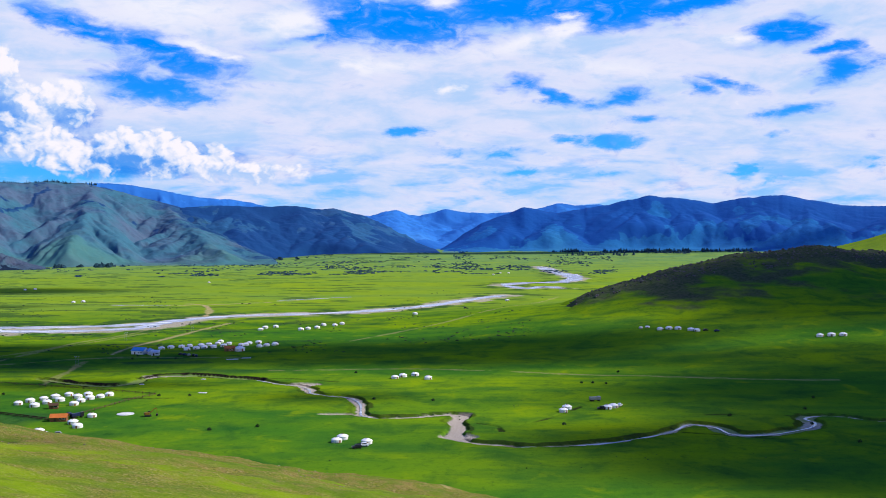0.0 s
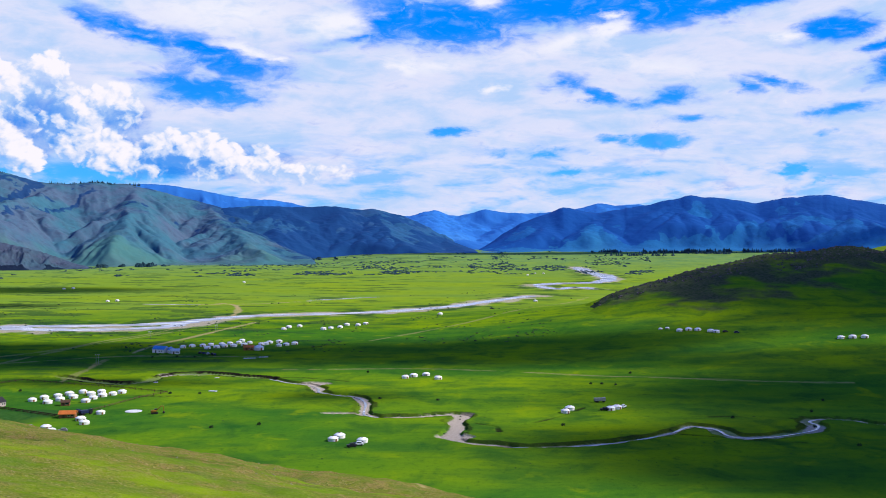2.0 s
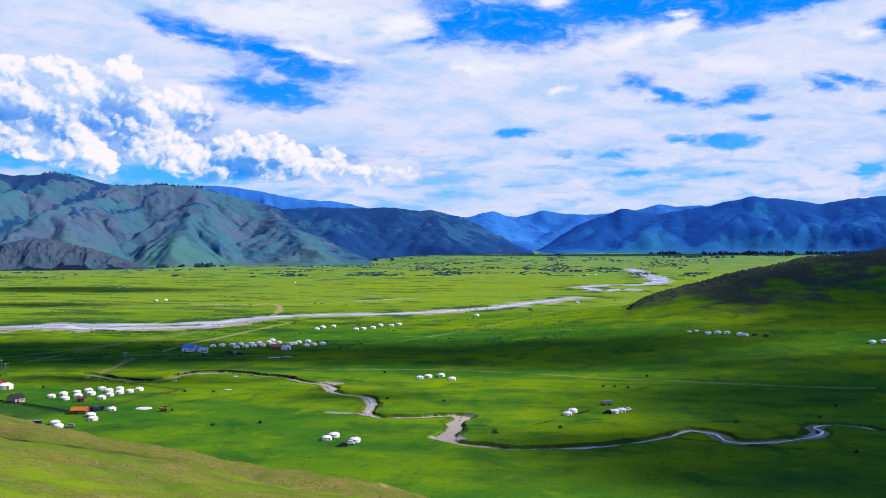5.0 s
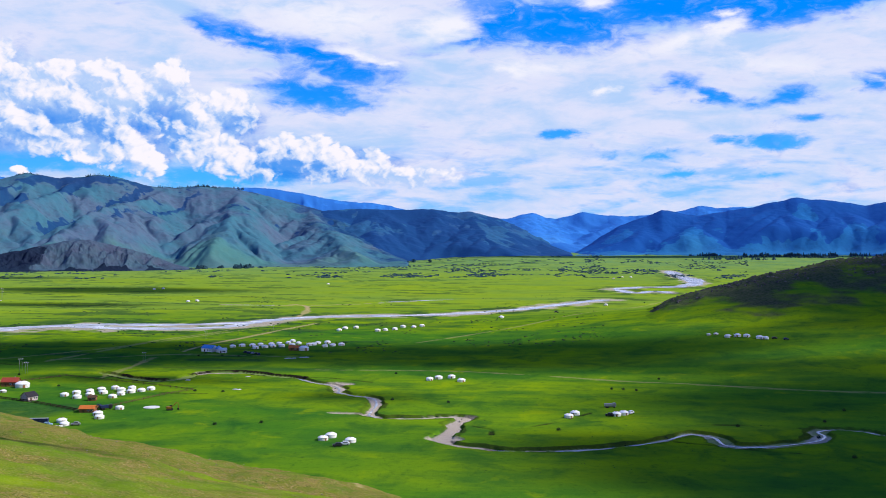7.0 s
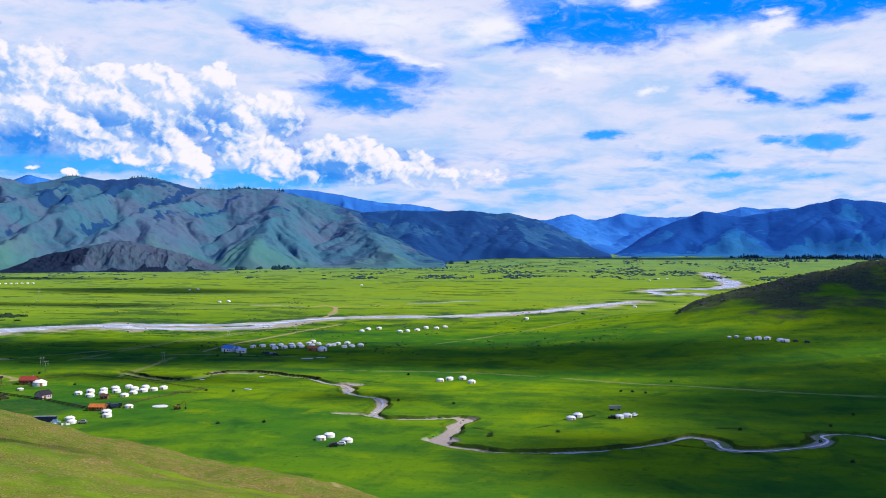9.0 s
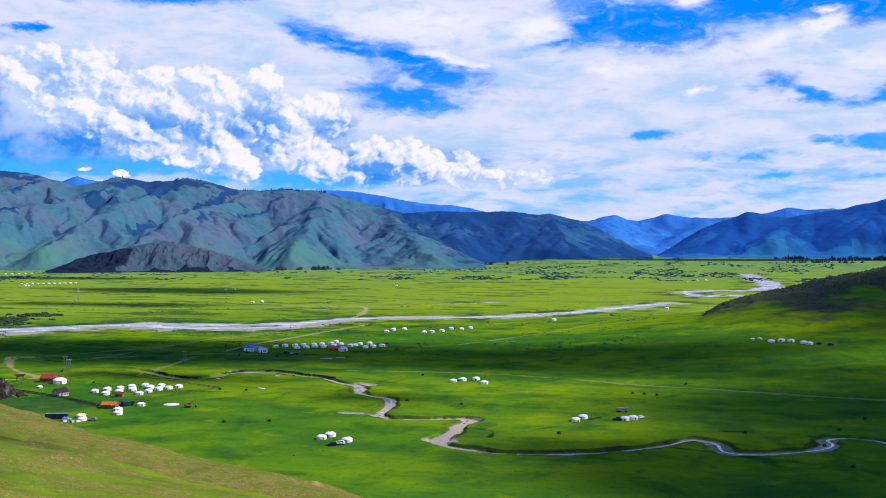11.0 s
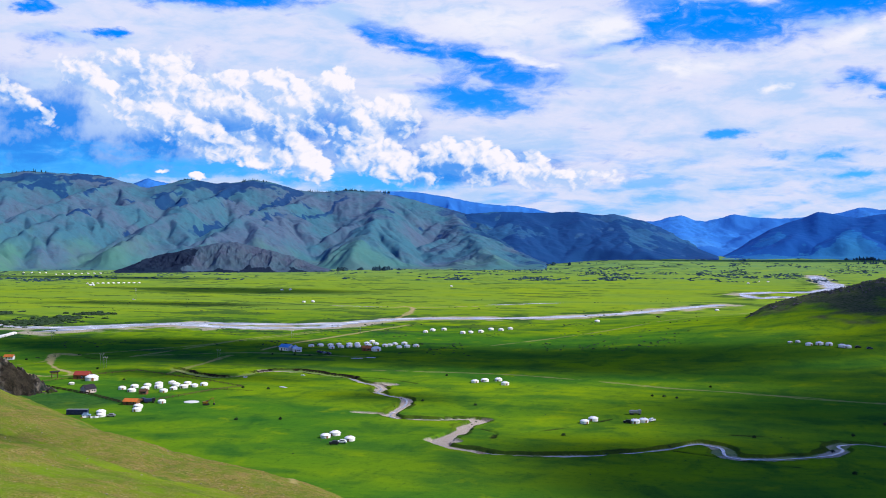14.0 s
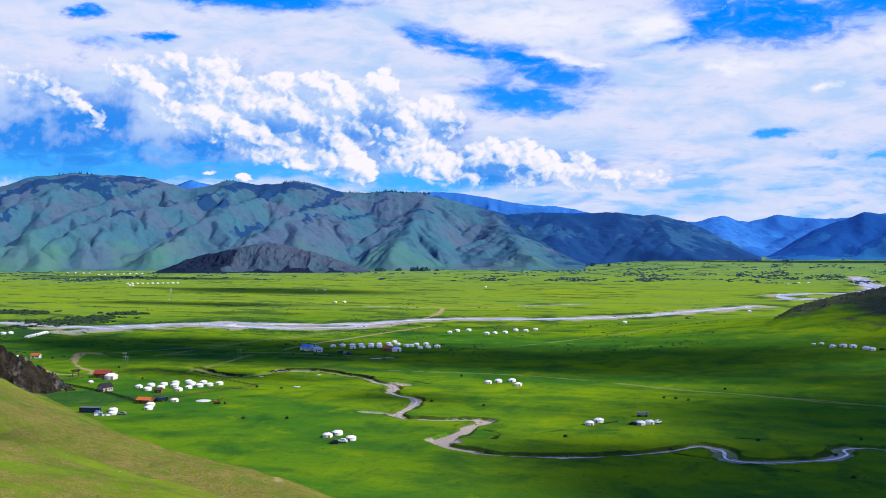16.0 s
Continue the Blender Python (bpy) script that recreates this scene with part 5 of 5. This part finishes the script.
BARK = plain("bark", (0.07, 0.05, 0.035), 0.95, 0.2, 4.0)


def leaf_cloud(seed, blobs, leaves, size):
    """Many small leaves round a few centres."""
    rnd = random.Random(seed)
    verts, faces = [], []
    for cx, cy, cz, r in blobs:
        for _ in range(leaves):
            d = Vector((rnd.gauss(0, 1), rnd.gauss(0, 1), rnd.gauss(0, 1))).normalized() * r * rnd.uniform(0.55, 1.05)
            c = Vector((cx, cy, cz)) + Vector((d.x, d.y, d.z * 0.8))
            u = Vector((rnd.gauss(0, 1), rnd.gauss(0, 1), rnd.gauss(0, 1))).normalized() * size * rnd.uniform(0.6, 1.3)
            w = u.orthogonal().normalized() * size * 0.5
            k = len(verts)
            verts += [c - u, c + w, c + u, c - w]
            faces.append((k, k + 1, k + 2, k + 3))
    bm = bmesh.new()
    vs = [bm.verts.new(v) for v in verts]
    for f in faces:
        bm.faces.new([vs[i] for i in f])
    return bm


def bush(label, group):
    base = tagged(new("bush"), label, "bush", group)
    part("trunk", turned([(0.16, -0.2), (0.10, 0.8), (0.06, 1.5)], 8), BARK, base)
    for i in range(5):
        a = i * 1.257
        limb = turned([(0.06, 0), (0.02, 1.3)], 6)
        bmesh.ops.transform(limb, matrix=pose(0, 0, 0.6, 45 * math.sin(a), 45 * math.cos(a), 0), verts=limb.verts)
        part("limb", limb, BARK, base)
    part("crown", leaf_cloud(3, [(0, 0, 1.5, 0.9), (0.8, 0.2, 1.1, 0.75), (-0.7, 0.4, 1.1, 0.8), (0.1, -0.7, 1.0, 0.7), (-0.3, -0.2, 0.7, 0.9), (0.9, -0.5, 0.6, 0.6), (-1.0, -0.4, 0.6, 0.6)], 70, 0.22), LEAF, base)
    return base


put(bush("dark round bush growing on the steppe", "bushes of the steppe"),
    [(-168, 594), (-6, 574), (-40, 579), (-92, 497), (-114, 489), (-263, 601), (-408, 677), (-318, 646), (149, 523), (195, 542), (213, 579), (183, 499), (189, 456), (147, 1493), (-153, 880), (-148, 887), (-145, 884),
     (-150, 594), (-60, 690), (60, 500), (-240, 790), (-238, 770), (-220, 775), (-205, 772), (120, 690), (95, 640), (88, 640), (103, 636)], 0.75, seed=9)


def clumps(name, label, mat, spots, seed, kind_of="bush"):
    """Uncounted far scrub or wood in one mesh. spots: x, y, z, half width, height; pointed: conifers."""
    rs = np.random.RandomState(seed)
    n = len(spots)
    sp = np.array(spots)
    verts, faces = [], []
    if kind_of == "conifer":
        ring = 7
        for lo, hi, w in ((0.12, 0.55, 1.0), (0.35, 0.78, 0.75), (0.58, 1.0, 0.5)):
            a = np.linspace(0, 2 * np.pi, ring, endpoint=False)
            k = len(verts)
            base = np.stack([np.cos(a) * w, np.sin(a) * w, np.full(ring, lo)], 1)
            verts += [*base.tolist(), [0, 0, hi]]
            faces += [(k + i, k + (i + 1) % ring, k + ring) for i in range(ring)]
        wob_k = 0.25
    else:
        ring, levels = 8, ((1.0, 0.0), (1.1, 0.35), (0.75, 0.8))
        for w, z in levels:
            a = np.linspace(0, 2 * np.pi, ring, endpoint=False)
            verts += np.stack([np.cos(a) * w, np.sin(a) * w, np.full(ring, z)], 1).tolist()
        verts.append([0, 0, 1.0])
        for l in range(2):
            faces += [(l * ring + i, l * ring + (i + 1) % ring, (l + 1) * ring + (i + 1) % ring, (l + 1) * ring + i) for i in range(ring)]
        faces += [(2 * ring + i, 2 * ring + (i + 1) % ring, 3 * ring) for i in range(ring)]
        wob_k = 0.45
    V = np.array(verts)
    m = len(V)
    allv = V[None] * (1 + wob_k * (rs.rand(n, m, 1) - 0.5) * 2)
    allv = allv * np.stack([sp[:, 3], sp[:, 3], sp[:, 4]], 1)[:, None, :] + sp[:, None, :3]
    allf = [tuple(i + k * m for i in f) for k in range(n) for f in faces]
    me = bpy.data.meshes.new(name)
    me.from_pydata(allv.reshape(-1, 3).tolist(), [], allf)
    me.materials.append(mat)
    return tagged(new(name, me), label, "scrub" if kind_of == "bush" else "trees", kind="stuff")


rs = np.random.RandomState(12)


def scatter(n, az_lo, az_hi, r_lo, r_hi, keep, w, h, lift=0.0):
    """Spots over the floor where keep(x, y) holds."""
    a, q = rs.uniform(az_lo, az_hi, n), 1 / rs.uniform(1 / r_hi, 1 / r_lo, n)
    x, y = polar(a, q)
    ok = keep(x, y)
    x, y = x[ok], y[ok]
    z = floor_height(x, y) - 0.3 + lift
    return [(px, py, pz, rs.uniform(*w), rs.uniform(*h)) for px, py, pz in zip(x, y, z)]


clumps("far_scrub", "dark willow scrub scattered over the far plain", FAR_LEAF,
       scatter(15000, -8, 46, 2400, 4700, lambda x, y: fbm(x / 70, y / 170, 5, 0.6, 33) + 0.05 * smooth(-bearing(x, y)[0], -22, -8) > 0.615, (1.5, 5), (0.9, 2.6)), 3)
clumps("river_scrub", "dark willow scrub along the river", LEAF,
       scatter(5000, 0, 46, 820, 1700, lambda x, y: (fbm(x / 40, y / 60, 5, 0.6, 91) > 0.60), (0.5, 1.5), (0.4, 1.0)), 4)
clumps("steppe_tussocks", "small dark tussocks scattered on the steppe", LEAF,
       scatter(2600, -24, 40, 400, 1000, lambda x, y: (fbm(x / 50, y / 50, 4, 0.6, 95) > 0.58), (0.2, 0.6), (0.15, 0.4)), 5)
clumps("reeds", "dark reed beds along the river braids", LEAF,
       [(x + rs.normal(0, 16), y + rs.normal(0, 14), -0.2, rs.uniform(1.5, 5), rs.uniform(1.0, 2.6))
        for x, y, n in ((-861, 1089, 60), (-815, 1082, 80), (-638, 962, 60), (-647, 1000, 70), (-665, 1050, 70), (-676, 1113, 50), (-677, 974, 40), (-666, 880, 40)) for _ in range(n)], 6)


def grove(az_lo, az_hi, r_lo, r_hi, n, tall=1.0):
    out = []
    for _ in range(n):
        a, r = rs.uniform(az_lo, az_hi), rs.uniform(r_lo, r_hi)
        x, y = polar(a, r)
        if fbm(np.array([a * 1.7]), np.array([r / 60.0]), 3, 0.5, 77)[0] < 0.46:
            continue
        out.append((x, y, float(floor_height(np.array([x]), np.array([y]))[0]) - 0.5, rs.uniform(2.5, 6.5), rs.uniform(4, 15) * tall))
    return out


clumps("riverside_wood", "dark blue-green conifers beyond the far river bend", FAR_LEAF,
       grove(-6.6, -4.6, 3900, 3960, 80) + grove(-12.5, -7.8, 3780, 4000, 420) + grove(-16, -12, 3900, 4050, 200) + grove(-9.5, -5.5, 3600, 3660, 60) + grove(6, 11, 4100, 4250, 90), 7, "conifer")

# ---------- rock ----------
STONE = plain("weathered_stone", (0.30, 0.26, 0.17), 0.95, 0.3, 0.4)
DARK_STONE = plain("dark_stone", (0.105, 0.100, 0.100), 0.95, 0.35, 0.3)
gx, gy = np.meshgrid(np.linspace(-430, -270, 220), np.linspace(470, 580, 160))
d, _ = distance_to(gx, gy, [(-288, 534), (-302, 528), (-330, 516), (-430, 478)])
crest = np.interp(gx, [-430, -330, -315, -305, -295, -286, -280], [52, 32, 27, 22, 15, 4, -2])
k = np.clip(1 - d / np.interp(gx, [-430, -280], [60, 22]), 0, 1)
gz = crest * k ** 0.8 + (ridged(gx / 8, gy / 8, 4, 0.6, 120) - 0.55) * 13 * smooth(k, 0.05, 0.4) - 1.5 * (1 - smooth(k, 0, 0.15))
tagged(sheet("rock_outcrop", gx, gy, gz, TURF, {"rock": smooth(k + (fbm(gx / 8, gy / 8, 3, 0.6, 122) - 0.5), 0.1, 0.3), "marsh": 0, "soil": 0, "gravel": smooth(fbm(gx / 4, gy / 4, 4, 0.65, 124), 0.52, 0.62) * 0.30, "bank": 0.88 * smooth(fbm(gx / 6, gy / 6, 4, 0.6, 127), 0.3, 0.55), "dry": 0, "meadow": 0}),
       "craggy dark rock spur at the end of a hillside", "rock outcrop", kind="structure")
ca, cr = np.meshgrid(np.linspace(22.6, 35.2, 330), np.linspace(2980, 3420, 120))
gx, gy = polar(ca, cr)
crest = np.interp(ca, [22.8, 23.6, 25.1, 26.4, 28.2, 29.3, 30.5, 32.6, 34.4, 35.0], [0, 10, 40, 62, 86, 86, 70, 46, 9, 0])
k = np.clip(1 - np.abs(cr - 3180 - 40 * (fbm(ca / 2.0, ca * 0, 3, 0.5, 130) - 0.5)) / np.where(cr < 3180, 150, 235), 0, 1)
crown = ridged(gx / 52, gy / 52, 5, 0.6, 131)
gz = crest * (0.5 * k + 0.5 * smooth(k, 0, 0.9)) + (crown - 0.55) * 42 * smooth(k, 0, 0.4) * (1 - 0.7 * smooth(k, 0.6, 1)) * smooth(crest, 0, 40) - 3.0 * (1 - smooth(k, 0, 0.1)) - 3.0 * (1 - smooth(crest, 0, 6))
gully_n = fbm(gx / 45, gy / 45, 4, 0.6, 133)
# the near-black colour covers the left end and the front foot
dark = np.maximum(smooth(ca + 3.0 * (gully_n - 0.5) + 1.2 * k, 30.4, 31.6), smooth(0.20 - k + 0.5 * (gully_n - 0.5), 0, 0.08) * smooth(cr, 3400, 3100))
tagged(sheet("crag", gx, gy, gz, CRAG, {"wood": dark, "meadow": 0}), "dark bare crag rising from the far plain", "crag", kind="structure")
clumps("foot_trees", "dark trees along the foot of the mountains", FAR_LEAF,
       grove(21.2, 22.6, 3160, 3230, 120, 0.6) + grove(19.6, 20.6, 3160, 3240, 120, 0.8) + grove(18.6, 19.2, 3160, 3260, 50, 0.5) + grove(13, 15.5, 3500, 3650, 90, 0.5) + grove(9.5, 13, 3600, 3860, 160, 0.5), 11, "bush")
clumps("hillside_stones", "scattered pale stones on the grassy hillside", STONE,
       [(x, y, float(slope_height(np.array([x]), np.array([y]))[0]) - 0.05, w, w * 0.7) for x, y, w in zip(rs.uniform(-260, 20, 1600), rs.uniform(200, 460, 1600), 0.06 + 0.26 * rs.uniform(0, 1, 1600) ** 3)
        if float(slope_height(np.array([x]), np.array([y]))[0]) > 6], 8)
clumps("crag_bushes", "dark bushes clinging to the rock spur", LEAF,
       [(x, y, max(0.0, 52 - 0.36 * (x + 430)) * max(0.0, 1 - abs(y - 534 + 0.39 * (x + 288)) / 40) * 0.8 - 0.6, rs.uniform(0.6, 1.6), rs.uniform(0.8, 2.2))
        for x, y in zip(rs.uniform(-345, -286, 420), rs.uniform(525, 566, 420)) if abs(y - 534 + 0.39 * (x + 288)) < 24], 9)
px, py = rs.uniform(140, 640, 2600), rs.uniform(1000, 1330, 2600)
pz, pk = hill_height(px, py)
pz, pk = pz + floor_height(px, py) - 1.0, pk + 0.5 * (fbm(px / 25, py / 25, 4, 0.6, 141) - 0.5)
hill_rocks = [(x, y, z, rs.uniform(0.4, 1.8), rs.uniform(0.7, 1.9)) for x, y, z, k in zip(px, py, pz, pk) if k > 0.74]
clumps("hill_rocks", "dark boulders and ledges on the crest of the hill", DARK_STONE, hill_rocks, 14)
ridge_trees = []
for lo, hi, n in ((20.0, 24.6, 110), (26.6, 28.4, 40), (30.6, 31.8, 30), (38.5, 40.5, 25)):
    for az in rs.uniform(lo, hi, n):
        el = np.interp(az, [20.7, 22.3, 23.6, 25.2, 26.4, 27.7, 29.6, 31.2, 33.3, 38.1, 39.6, 40.4], [2.75, 2.87, 2.71, 2.86, 3.21, 3.39, 3.15, 3.39, 2.89, 3.62, 3.68, 3.54])
        tx, ty = polar(az, 4640)
        ridge_trees.append((float(tx), float(ty), 95 + math.tan(radians(el)) * 4650 - 8, rs.uniform(1.8, 3.6), rs.uniform(9, 17)))
clumps("ridge_trees", "dark conifers along the mountain crest", FAR_LEAF, ridge_trees, 15, "conifer")
